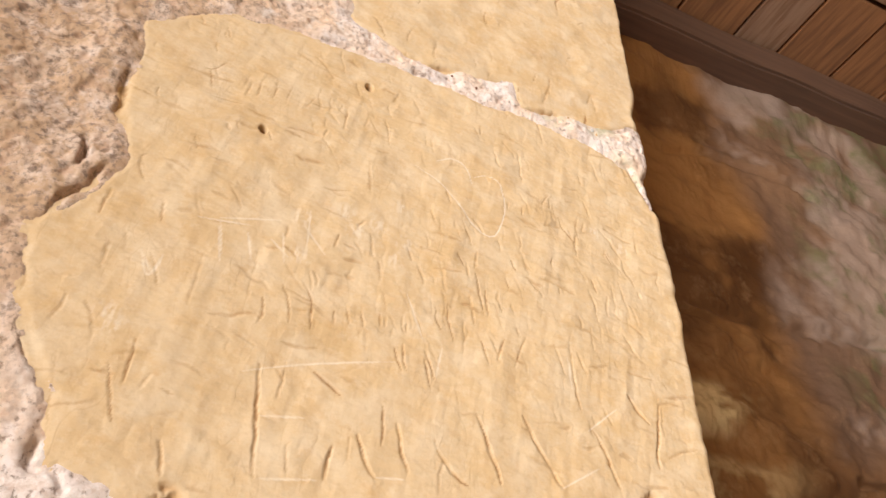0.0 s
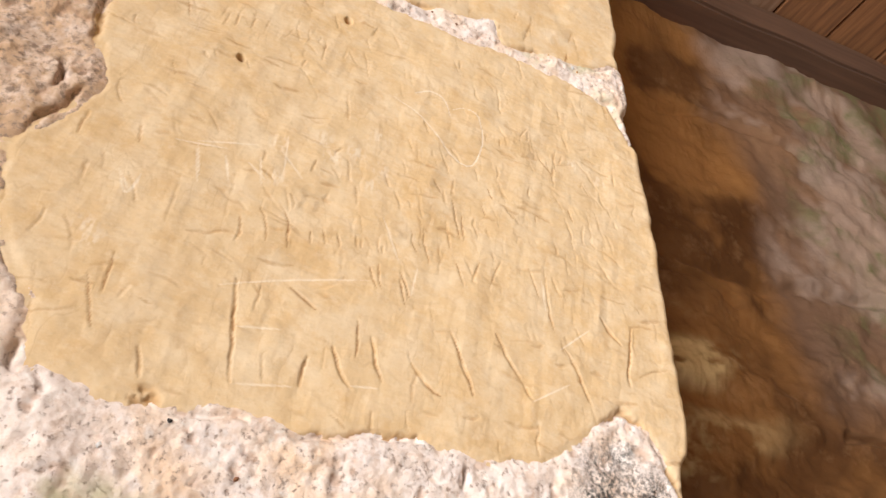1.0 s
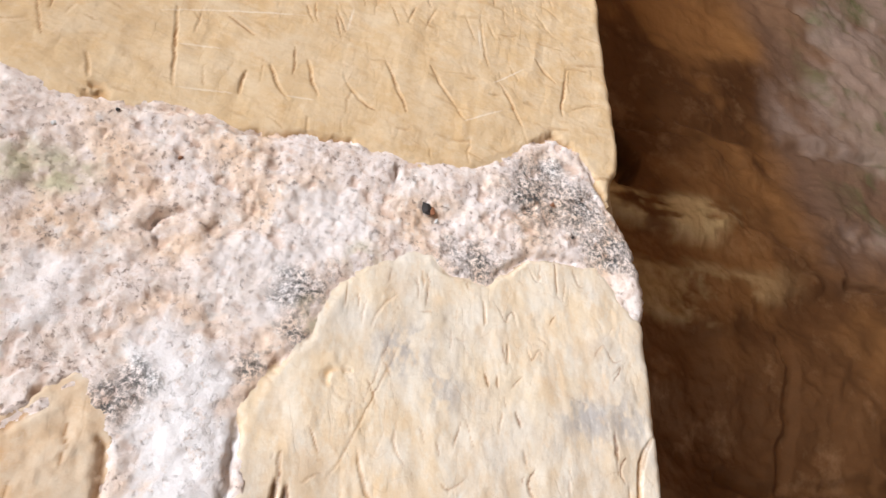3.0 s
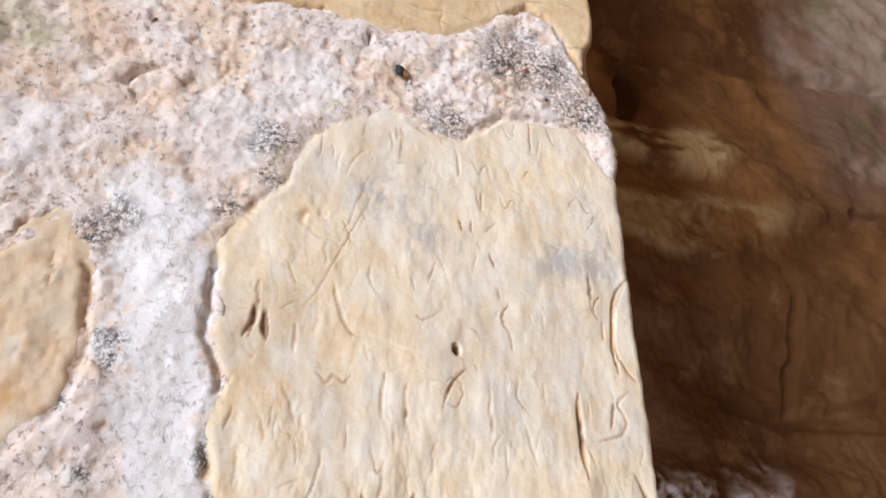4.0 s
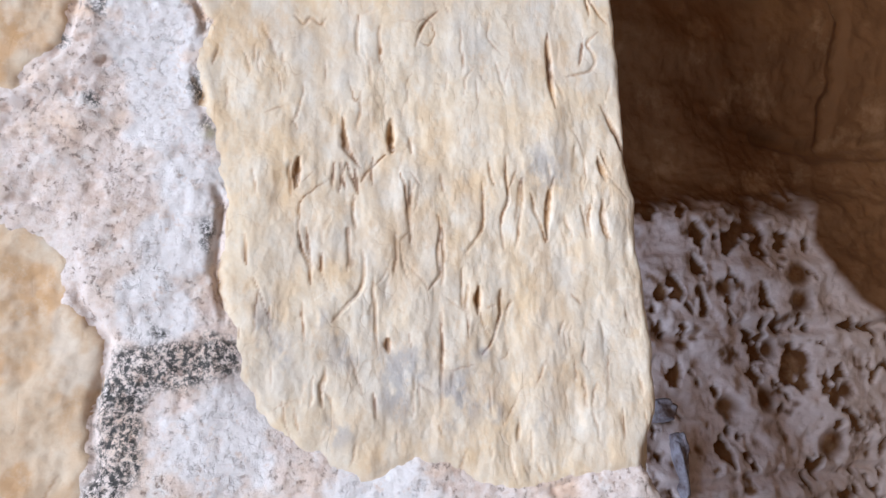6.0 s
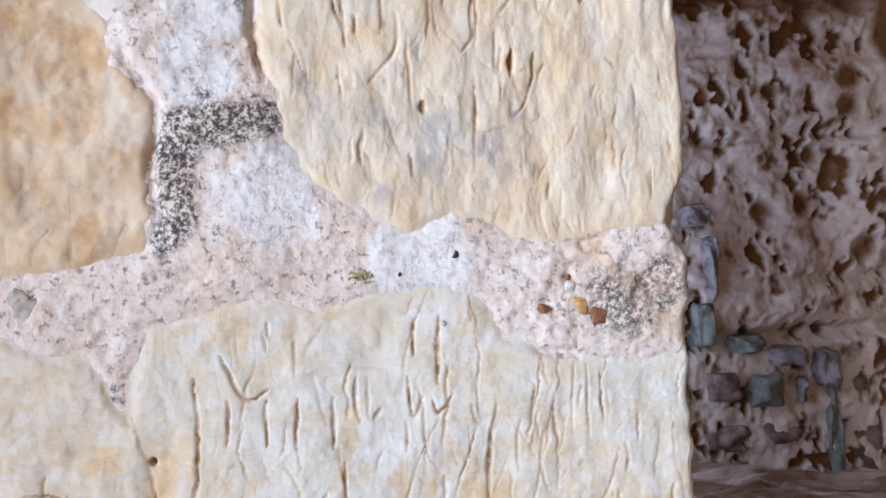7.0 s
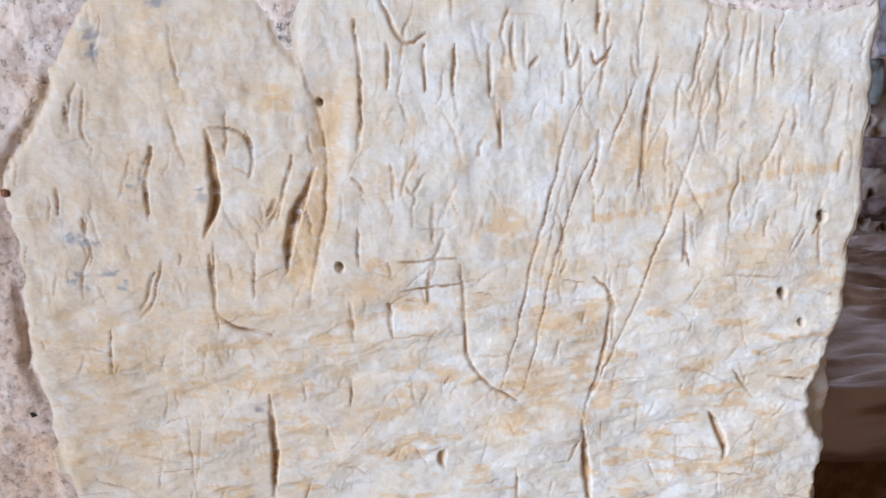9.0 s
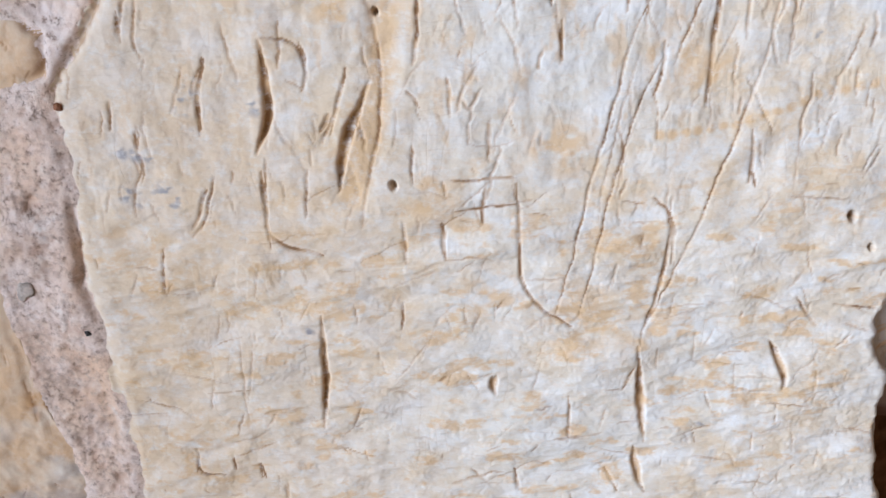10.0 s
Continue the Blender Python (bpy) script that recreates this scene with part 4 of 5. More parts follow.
TOP_TICKS_A = [
    (0.0012, 0.0015, [(-0.044, 1.86), (-0.043, 1.85)]), (0.0012, 0.0015, [(-0.038, 1.798), (-0.036, 1.787), (-0.03, 1.78)]),
    (0.0012, 0.0015, [(-0.035, 1.801), (-0.038, 1.797)]), (0.0012, 0.0015, [(-0.045, 1.766), (-0.046, 1.748)]),
    (0.0012, 0.0015, [(-0.016, 1.768), (-0.014, 1.754)]), (0.0012, 0.0015, [(-0.023, 1.895), (-0.018, 1.892), (-0.008, 1.907)]),
    (0.0012, 0.0015, [(-0.018, 1.892), (-0.013, 1.875)]), (0.0012, 0.0015, [(0.011, 1.893), (0.009, 1.879)]),
    (0.0012, 0.0015, [(0.018, 1.899), (0.016, 1.882)]), (0.0012, 0.0015, [(0.03, 1.899), (0.027, 1.885)]),
    (0.0012, 0.0015, [(0.082, 1.898), (0.081, 1.878)]), (0.0012, 0.0015, [(0.099, 1.9), (0.107, 1.888)]),
    (0.0012, 0.0015, [(0.091, 1.783), (0.089, 1.771)]), (0.0012, 0.0015, [(0.153, 1.829), (0.156, 1.818)]),
    (0.0012, 0.0015, [(0.173, 1.797), (0.179, 1.787)]),
]
TOP_TICKS_B = [
    (0.0012, 0.0015, [(0.188, 1.784), (0.192, 1.766), (0.195, 1.749)]), (0.0012, 0.0015, [(0.211, 1.787), (0.214, 1.778)]),
    (0.0012, 0.0015, [(0.23, 1.791), (0.236, 1.783)]), (0.0012, 0.0015, [(0.225, 1.858), (0.227, 1.85)]),
    (0.0012, 0.0015, [(0.215, 1.767), (0.217, 1.759)]), (0.0012, 0.0015, [(0.255, 1.792), (0.255, 1.786)]),
    (0.0012, 0.0015, [(0.285, 1.805), (0.287, 1.798)]), (0.0012, 0.0015, [(0.299, 1.84), (0.304, 1.831)]),
    (0.0012, 0.0015, [(0.168, 1.752), (0.173, 1.724)]), (0.0012, 0.0015, [(0.16, 1.747), (0.164, 1.73)]),
    (0.0012, 0.0015, [(0.14, 1.715), (0.143, 1.696)]), (0.0012, 0.0015, [(0.155, 1.707), (0.159, 1.688)]),
    (0.0012, 0.0015, [(0.035, 1.844), (0.03, 1.853)]), (0.0012, 0.0015, [(0.258, 1.862), (0.264, 1.847), (0.274, 1.839)]),
    (0.0012, 0.0015, [(0.318, 1.824), (0.323, 1.815)]),
]
TOP_PALE = [
    (0.0012, 0.0004, [(-0.016, 1.728), (-0.009, 1.716)]), (0.0012, 0.0004, [(-0.006, 1.728), (-0.008, 1.717)]),
    (0.0012, 0.0004, [(0.018, 1.762), (0.024, 1.737)]), (0.0012, 0.0004, [(0.005, 1.764), (0.035, 1.769)]),
    (0.0012, 0.0004, [(0.037, 1.76), (0.041, 1.744)]), (0.0012, 0.0004, [(0.056, 1.77), (0.06, 1.749)]),
    (0.0012, 0.0004, [(0.166, 1.718), (0.163, 1.697)]), (0.0012, 0.0004, [(0.07, 1.795), (0.072, 1.762)]),
    (0.0012, 0.0004, [(0.256, 1.735), (0.259, 1.71)]),
]


def cut_depth(u, z, strokes, lean=-1.0, cores=False):
    """Depth of cut strokes on a regular grid: each is (width, depth, points along it). Cuts thin out towards both ends,
    one wall
    steeper than the other. cores: also a mask of their middles, for painted dirt and shade."""
    cut, core, us, zs = np.zeros(u.shape), np.zeros(u.shape), u[0], z[:, 0]
    for width, depth, points in strokes:
        for _ in range(2 if len(points) > 2 else 0):
            cuts = [((3 * p[0] + q[0]) / 4, (3 * p[1] + q[1]) / 4) for p, q in zip(points, points[1:])]
            ends = [((p[0] + 3 * q[0]) / 4, (p[1] + 3 * q[1]) / 4) for p, q in zip(points, points[1:])]
            points = [points[0]] + [v for pair in zip(cuts, ends) for v in pair][1:-1] + [points[-1]]
        runs = [math.dist(p, q) for p, q in zip(points, points[1:])]
        total, gone = sum(runs) + 1e-9, 0.0
        for p, q, run in zip(points, points[1:], runs):
            reach = 2.6 * width + 0.003
            a, b = np.searchsorted(us, (min(p[0], q[0]) - reach, max(p[0], q[0]) + reach))
            c, e = np.searchsorted(zs, (min(p[1], q[1]) - reach, max(p[1], q[1]) + reach))
            if b > a and e > c and run > 0:
                x, y = u[c:e, a:b], z[c:e, a:b]
                d, k = segment_distance(x, y, p, q)
                along = np.clip((gone + k * run) / total, 0, 1)
                arch = np.maximum(np.sin(np.pi * (0.04 + 0.92 * along)), 0)
                thick = width * (1.2 * (0.10 + 0.80 * arch) if depth > 0.003 else 0.82 * (0.28 + 0.60 * np.sqrt(arch)))
                side = ((q[1] - p[1]) * (x - p[0]) - (q[0] - p[0]) * (y - p[1])) * (1 if q[1] >= p[1] else -1)
                steep = np.where(side * lean > 0, 1.15, 0.75)
                bite = np.clip(1.15 - d / (thick * steep), 0, 1)
                bite = bite * bite * (3 - 2 * bite)
                cut[c:e, a:b] = np.maximum(cut[c:e, a:b], depth * (thick / width) * bite)
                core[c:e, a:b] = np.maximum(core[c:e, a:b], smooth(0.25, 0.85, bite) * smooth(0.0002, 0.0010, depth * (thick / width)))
            gone += run
    return (cut, core) if cores else cut


def blobs(u, z, spots, soft=1.6):
    out = np.zeros(u.shape)
    for x, y, r in spots:
        out = np.maximum(out, 1 - smooth(0.35 * r, soft * r, np.hypot(u - x, z - y)))
    return out


def chain(points, r, gap=0.006):
    """Spots strung along a line."""
    made = []
    for p, q in zip(points, points[1:]):
        count = max(2, int(math.dist(p, q) / gap))
        made += [(p[0] + (q[0] - p[0]) * k / count, p[1] + (q[1] - p[1]) * k / count, r) for k in range(count + 1)]
    return made


def flakes(u, z, su, sz, steps, seed):
    """Thin flaked layers with crisp edges, in -1..1."""
    n = fbm(u * (0.03 / su), z * (0.03 / sz), 0.03, 4, seed, 0.5) * steps
    whole = np.floor(n)
    return (whole + smooth(0.72, 1.0, n - whole)) / steps


def tool_marks(seed, count, x0, x1, z0, z1, length, slant, spread, width, depth):
    """Random chisel marks: slant is the angle of their run in degrees from level."""
    rnd, made = random.Random(seed), []
    for _ in range(count):
        x, y, a, s = rnd.uniform(x0, x1), rnd.uniform(z0, z1), radians(slant + rnd.gauss(0, spread)), length * rnd.uniform(0.3, 1.5)
        points = [(x, y)]
        for _ in range(3):
            a += rnd.gauss(0, 0.16)
            x, y = x + math.cos(a) * s / 3, y + math.sin(a) * s / 3
            points.append((x, y))
        made.append((width * rnd.uniform(0.6, 1.5), depth * rnd.uniform(0.3, 1.5) ** 1.5, points))
    return made


def joint_gape(u, z):
    """Where a joint has cracked open between stone and mortar, 0..1."""
    return smooth(0.12, 0.55, fbm(u, z, 0.05, 3, 610) + 0.5 * smooth(0.16, 0.13, u) * smooth(1.15, 1.22, z) * smooth(1.45, 1.40, z))


def stone_relief(kind, number, u, z, d):
    seed = 700 + 10 * number
    h = 0.0010 * fbm(u, z, 0.06, 3, 100 + number) + 0.00012 * fbm(u, z, 0.010, 3, 140 + number)
    wu = u + 0.0011 * fbm(u, z, 0.012, 3, seed, 0.6)
    wz = z + 0.0011 * fbm(u, z, 0.012, 3, seed + 3, 0.6)
    wear, stain, ochre = np.zeros(u.shape), np.zeros(u.shape), np.zeros(u.shape)
    lines, marks = [], []
    if kind == "names":
        lines = BARS + BARS_SMALL + MARKS + MARKS_LEFT + HEART + SCRATCH + TOP_PALE + TOP_TICKS_A + TOP_TICKS_B
        marks = tool_marks(seed, 260, -0.07, 0.35, 1.60, 1.97, 0.018, -5, 7, 0.0022, 0.0011)
        marks += tool_marks(seed + 1, 200, -0.07, 0.35, 1.60, 1.96, 0.016, 101, 8, 0.0013, 0.0012)
        marks += tool_marks(seed + 2, 120, 0.10, 0.35, 1.72, 1.95, 0.022, 104, 5, 0.0013, 0.0011)
        lost = blobs(u, z, FLAKED, 1.5) * smooth(-0.5, 0.4, fbm(u, z, 0.006, 3, seed + 33))
        h = h - 0.004 * lost
        h = h + 0.0008 * flakes(u, z + 0.11 * u, 0.034, 0.016, 5, seed + 5) + 0.0003 * flakes(u - 0.15 * z, z, 0.010, 0.05, 4, seed + 15)
        wear = np.clip(cut_depth(u, z, SCRATCH + HEART + TOP_PALE) / 0.0004, 0, 1) * 0.65 + blobs(u, z, [(p[0], p[1], w) for w, k, l in CHALK for p in l], 2) * 0.35 * smooth(-0.2, 0.5, fbm(u * 3, z, 0.006, 3, seed + 6))
    elif kind == "worn":
        lines = WORN_CUTS + WORN_DEEP + WORN_LOW + WORN_GOUGES + WORN_PALE + WORN_MID_A + WORN_MID_B + WORN_MID_C + WORN_MID_D + WORN_FINE_A + WORN_FINE_B + WORN_FINE_C + WORN_FINE_D + WORN_FINE_E
        marks = tool_marks(seed, 150, 0.14, 0.37, 1.14, 1.36, 0.016, 91, 7, 0.0012, 0.0011)
        marks += tool_marks(seed + 1, 110, 0.14, 0.37, 1.34, 1.54, 0.010, 90, 12, 0.0009, 0.0008)
        marks += tool_marks(seed + 2, 70, 0.14, 0.37, 1.14, 1.54, 0.012, 45, 25, 0.0009, 0.0007)
        marks += tool_marks(seed + 3, 70, 0.14, 0.37, 1.14, 1.54, 0.012, 128, 18, 0.0009, 0.0007)
        lost = blobs(u, z, [(0.173, 1.458, 0.005), (0.182, 1.461, 0.004)], 1.5) * smooth(-0.5, 0.4, fbm(u, z, 0.006, 3, seed + 33))
        h = h + (0.0005 + 0.0006 * smooth(1.40, 1.28, z)) * flakes(u, z, 0.015, 0.030, 4, seed + 5) + 0.0005 * fbm(u, z * 0.6, 0.016, 3, seed + 25) - 0.0014 * lost
        wear = np.clip(cut_depth(u, z, WORN_PALE) / 0.0003, 0, 1) * 0.6
        ochre = np.maximum(0.3 * smooth(0.35, 0.9, fbm(u, z * 0.7, 0.018, 4, seed + 11)), lost)
        stain = blobs(wu, wz, STAINS, 2.3) * 0.45 * smooth(-0.5, 0.5, fbm(u, z * 0.6, 0.007, 4, seed + 6, 0.6)) + 0.16 * smooth(-0.1, 0.7, fbm(u, z, 0.04, 4, seed + 8))
    elif kind == "initials":
        lines = INITIALS + LONG_CUTS + BIG_LETTER + SHIELD + LOW_CUTS + LOW_DEEP + LOW_FINE + PALE_SCRATCH + LOWER_GOUGES + LOWER_PALE + LOWER_MID_A + LOWER_MID_B + LOWER_FINE_A + LOWER_FINE_B + LOWER_FINE_C + LOWER_FINE_D
        marks = tool_marks(seed, 150, -0.07, 0.37, 0.94, 1.11, 0.020, 86, 10, 0.0012, 0.0012)
        marks += tool_marks(seed + 1, 230, -0.07, 0.37, 0.74, 0.97, 0.022, 1, 8, 0.0011, 0.0009)
        marks += tool_marks(seed + 2, 240, -0.07, 0.37, 0.74, 1.0, 0.010, 88, 14, 0.0009, 0.0010)
        marks += tool_marks(seed + 4, 90, -0.07, 0.37, 0.78, 1.05, 0.014, 62, 14, 0.0009, 0.0009)
        marks += tool_marks(seed + 3, 60, 0.20, 0.365, 0.95, 1.085, 0.03, 84, 5, 0.0012, 0.0012)
        low = smooth(1.0, 0.9, z)
        h = h + 0.0020 * flakes(u, z, 0.05, 0.018, 5, seed + 5) * (0.35 + 0.65 * low) + 0.0007 * flakes(u, z, 0.018, 0.045, 5, seed + 15) * (1 - low) + 0.0005 * flakes(u, z, 0.016, 0.010, 4, seed + 25)
        wear = np.clip(cut_depth(u, z, PALE_SCRATCH + LOWER_PALE) / 0.0004, 0, 1) * 0.6
        stain = blobs(u, z, PENCIL, 1.8) * 0.85 * smooth(-0.1, 0.5, fbm(u * 0.6, z, 0.004, 3, seed + 6))
        ochre = blobs(u, z, OCHRE, 2.0) * smooth(-0.5, 0.4, fbm(u, z * 1.6, 0.012, 3, seed + 7))
        ochre = np.maximum(ochre, 0.95 * smooth(0.25, 1.0, fbm(u * 0.4, z, 0.008, 5, seed + 11, 0.65)) * smooth(1.02, 0.92, z))
        ochre = np.maximum(ochre, 0.6 * smooth(0.30, 1.0, fbm(u, z * 0.5, 0.012, 4, seed + 13, 0.65)) * smooth(0.92, 1.0, z) * smooth(0.33, 0.20, u))
        red = blobs(u, z, [(0.155, 0.828, 0.003), (0.152, 0.80, 0.004), (0.156, 0.815, 0.002)], 2.0) * smooth(-0.3, 0.5, fbm(u, z, 0.004, 3, seed + 41))
        ochre = np.maximum(np.maximum(ochre, 0.5 * red), 0.42 * smooth(0.13, 0.0, u + 0.03 * fbm(u, z, 0.05, 3, seed + 45)))
        lines = lines + [(0.0022, 0.0013, [(0.083, 1.072), (0.092, 1.04), (0.089, 1.0), (0.080, 0.972), (0.074, 0.945)])]
        ochre = np.maximum(ochre, 1.2 * blobs(u, z + 0.003 * fbm(u, z, 0.02, 2, seed + 31), chain(VEIN, 0.0026), 1.5))
        ochre = np.maximum(ochre, 1.1 * blobs(wu, wz, chain([(0.095, 1.051), (0.093, 1.036), (0.090, 1.02), (0.087, 1.007), (0.082, 0.993), (0.076, 0.979), (0.071, 0.965)], 0.0072), 1.7))
        ochre = np.maximum(ochre, blobs(wu, wz, [(0.223, 1.023, 0.006), (0.227, 1.016, 0.007), (0.242, 1.008, 0.007), (0.249, 1.012, 0.007), (0.167, 0.982, 0.007), (0.181, 0.973, 0.006), (0.220, 0.951, 0.006)], 1.8) * smooth(-0.6, 0.5, fbm(u * 2.2, z * 0.6, 0.010, 3, seed + 43)))
        h = h - 0.0016 * blobs(wu, wz, chain([(0.096, 1.06), (0.093, 1.036), (0.087, 1.007), (0.076, 0.979), (0.071, 0.965)], 0.0075), 1.8)
    else:
        marks = tool_marks(seed, 60 if kind == "left" else 130, u.min(), u.max(), z.min(), z.max(), 0.018, 84, 16, 0.0015, 0.0013)
        h = h + (0.0020 if kind == "left" else 0.0008) * flakes(u, z, 0.026, 0.026, 4, seed + 5) + (0.0007 * flakes(u, z, 0.012, 0.016, 3, seed + 15) if kind == "left" else 0)
        stain = (1.0 if kind == "left" else 0.15) * 0.5 * smooth(0.35, 0.9, fbm(u * 0.6, z, 0.035, 4, seed + 35))
        ochre = (1.0 if kind == "left" else 0.15) * 0.8 * smooth(0.3, 0.9, fbm(u, z * 0.8, 0.022, 4, seed + 37))
        wear = (1.0 if kind == "left" else 0.15) * 0.5 * smooth(0.5, 1.0, fbm(u, z, 0.02, 4, seed + 39))
    small, dirt_shade_a = cut_depth(wu, wz, marks, cores=True)
    large, dirt_shade_b = cut_depth(u + 0.6 * (wu - u), z + 0.6 * (wz - z), lines, cores=True)
    cut = np.maximum(0.62 * small, np.where(large > 0.0026, 0.95 * large, 0.68 * large)) * (0.8 + 0.25 * fbm(u, z, 0.012, 2, seed + 12))
    # Much of the shade in the cuts is put into this colour mask.
    dirt_shade = np.clip(np.maximum((0.45 if kind == "names" else 0.78) * dirt_shade_a, (0.8 if kind == "names" else 1.0) * dirt_shade_b), 0, 1) * (0.55 + 0.45 * smooth(-0.6, 0.5, fbm(u, z, 0.012, 2, seed + 9)))
    h = h - cut
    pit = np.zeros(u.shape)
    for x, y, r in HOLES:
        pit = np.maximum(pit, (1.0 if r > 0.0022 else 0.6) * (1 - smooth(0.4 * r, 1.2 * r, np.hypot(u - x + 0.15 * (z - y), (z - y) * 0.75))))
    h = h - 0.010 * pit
    # Inside of the holes painted dark, as shade on top of their depth.
    dirt_shade = np.maximum(dirt_shade, 0.9 * pit)
    calm = 0.35 + 0.65 * smooth(0.0, 0.012, np.abs(d))
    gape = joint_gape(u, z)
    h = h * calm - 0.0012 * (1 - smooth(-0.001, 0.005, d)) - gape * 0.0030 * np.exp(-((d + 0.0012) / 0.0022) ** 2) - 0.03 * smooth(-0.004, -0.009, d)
    # Edges of gaping joints are painted darker along the recess too.
    dirt_shade = np.maximum(dirt_shade, 0.7 * gape * np.exp(-((d + 0.0005) / 0.0014) ** 2))
    if kind == "names":
        ochre, dirt_shade = np.maximum(ochre, lost), np.maximum(dirt_shade, 0.6 * lost)
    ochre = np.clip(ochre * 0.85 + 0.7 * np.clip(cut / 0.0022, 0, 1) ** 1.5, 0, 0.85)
    return h, {"deep": ochre, "wear": wear, "stain": stain, "dirt_shade": dirt_shade}


DARK_BED = chain([(0.152, 1.207), (0.133, 1.206), (0.113, 1.202), (0.110, 1.194), (0.109, 1.179), (0.108, 1.164), (0.105, 1.152)], 0.0095)


VEIN = [(0.225, 0.985), (0.262, 0.987), (0.300, 0.998), (0.345, 1.006)]
FLAKED = [(0.0305, 1.598, 0.007), (0.0275, 1.590, 0.005)]


def mortar_relief(u, z, inside):
    h = -0.0004 + 0.0022 * fbm(u, z, 0.07, 3, 200) + 0.0011 * fbm(u, z, 0.018, 5, 220, 0.62)
    lump = smooth(0.10, -0.06, u) * smooth(1.38, 1.60, z)
    h = h + lump * (0.0015 * fbm(u, z, 0.03, 5, 230, 0.65) + 0.001)
    strip = smooth(0.25, 0.75, blobs(u + 0.004 * fbm(u, z, 0.02, 3, 262), z, DUST, 1.9) + 0.22 * fbm(u, z, 0.010, 4, 264, 0.65)) * (1 - 0.45 * smooth(1.45, 1.48, z))
    rough = np.clip(0.35 + smooth(1.27, 1.36, z) + 0.4 * smooth(0.06, -0.04, u) + 0.4 * smooth(0.22, 0.27, u) * smooth(1.2, 1.15, z), 0, 1) * (1 - 0.85 * strip)
    h = h + rough * (0.0017 * flakes(u, z, 0.026, 0.022, 4, 255) + 0.0005 * fbm(u, z, 0.006, 3, 258, 0.6))
    pits = smooth(0.62, 1.0, fbm(u, z, 0.008, 3, 235, 0.65)) * (0.3 + 0.7 * rough)
    h = h - 0.0013 * pits - cut_depth(u + 0.004 * fbm(u, z, 0.012, 3, 236), z + 0.004 * fbm(u, z, 0.012, 3, 237), CREVICES)
    h = h * (0.35 + 0.65 * smooth(0.0, 0.014, np.abs(inside)))
    h = h - 0.0007 - 0.0014 * np.clip(inside / 0.005, -1, 1) - joint_gape(u, z) * 0.0035 * np.exp(-((inside + 0.0012) / 0.0020) ** 2) - 0.03 * smooth(0.005, 0.012, inside)
    brown = np.clip(lump * smooth(1.58, 1.72, z) + 0.45 * smooth(-0.05, -0.09, u) * smooth(1.2, 1.1, z), 0, 1)
    lu, lz = u + 0.006 * fbm(u, z, 0.022, 3, 270, 0.6), z + 0.006 * fbm(u, z, 0.022, 3, 274, 0.6)
    dark = np.maximum(blobs(lu, lz, LICHEN, 2.1), 1.5 * blobs(lu * 0.4 + u * 0.6, lz * 0.4 + z * 0.6, DARK_BED, 1.7))
    return h, {"lichen": dark, "dust": strip, "moss": blobs(u, z, MOSS, 1.7), "brown": brown, "pits": pits, "tan": np.clip(0.25 + rough * smooth(-0.5, 0.3, fbm(u, z, 0.03, 4, 260)), 0, 1)}


JOINTS = [(0.018, 0.025, [(1.40, 2.02), (1.414, 1.95), (1.37, 1.70)]), (0.010, 0.018, [(0.7, 1.27), (0.86, 1.274), (1.0, 1.281), (1.28, 1.286), (2.4, 1.29)]),
          (0.010, 0.016, [(0.7, 1.02), (0.88, 1.0), (1.30, 1.02), (2.4, 1.0)]), (0.022, 0.035, [(0.7, 0.89), (0.87, 0.90), (1.28, 0.908), (2.4, 0.9)]),
          (0.02, 0.03, [(1.2, 1.70), (1.37, 1.68), (1.7, 1.70), (2.4, 1.72)]), (0.025, 0.03, [(1.2, 2.66), (1.55, 2.65), (2.0, 2.72), (2.6, 2.7)]),
          (0.02, 0.03, [(1.32, 3.32), (1.50, 3.38), (1.9, 3.3)]), (0.012, 0.05, [(1.66, 2.21), (1.78, 2.225), (1.9, 2.21)]), (0.014, 0.03, [(1.05, 2.60), (1.2, 2.62), (1.42, 2.56)])]
SLAB = [(1.297, 1.64), (1.262, 1.55), (1.24, 1.456), (1.262, 1.39), (1.307, 1.343), (1.36, 1.30), (1.43, 1.25), (2.2, 1.22), (2.2, 1.66)]
# worn sandy blocks one above the other, a black gap over them, and a lump beside
SANDY = [(0.70, 2.39), (0.92, 2.38), (1.17, 2.376), (1.343, 2.384), (1.424, 2.388), (1.33, 2.335), (1.265, 2.262), (1.131, 2.255), (1.058, 2.275), (0.70, 2.28)]
OLIVE = [(0.70, 2.155), (0.906, 2.161), (0.995, 2.17), (1.131, 2.168), (1.345, 2.191), (1.562, 2.224), (1.566, 2.182), (1.353, 2.096), (1.236, 2.015), (1.101, 2.019), (0.963, 2.058), (0.70, 2.06)]
GAP = [(1.030, 2.565), (1.098, 2.475), (1.040, 2.385), (1.008, 2.382), (1.022, 2.47)]
LUMP = [(1.303, 2.29), (1.335, 2.349), (1.467, 2.321), (1.533, 2.245), (1.469, 2.208), (1.354, 2.223)]
POCKETS = [(1.025, 1.141, 0.026), (1.102, 1.153, 0.028), (1.227, 1.065, 0.032), (1.176, 1.205, 0.03), (1.04, 1.362, 0.02), (1.184, 1.38, 0.034), (1.19, 1.33, 0.03), (0.984, 1.357, 0.014), (1.12, 1.24, 0.022), (1.26, 1.16, 0.02), (0.90, 1.30, 0.01), (0.95, 1.26, 0.012)]


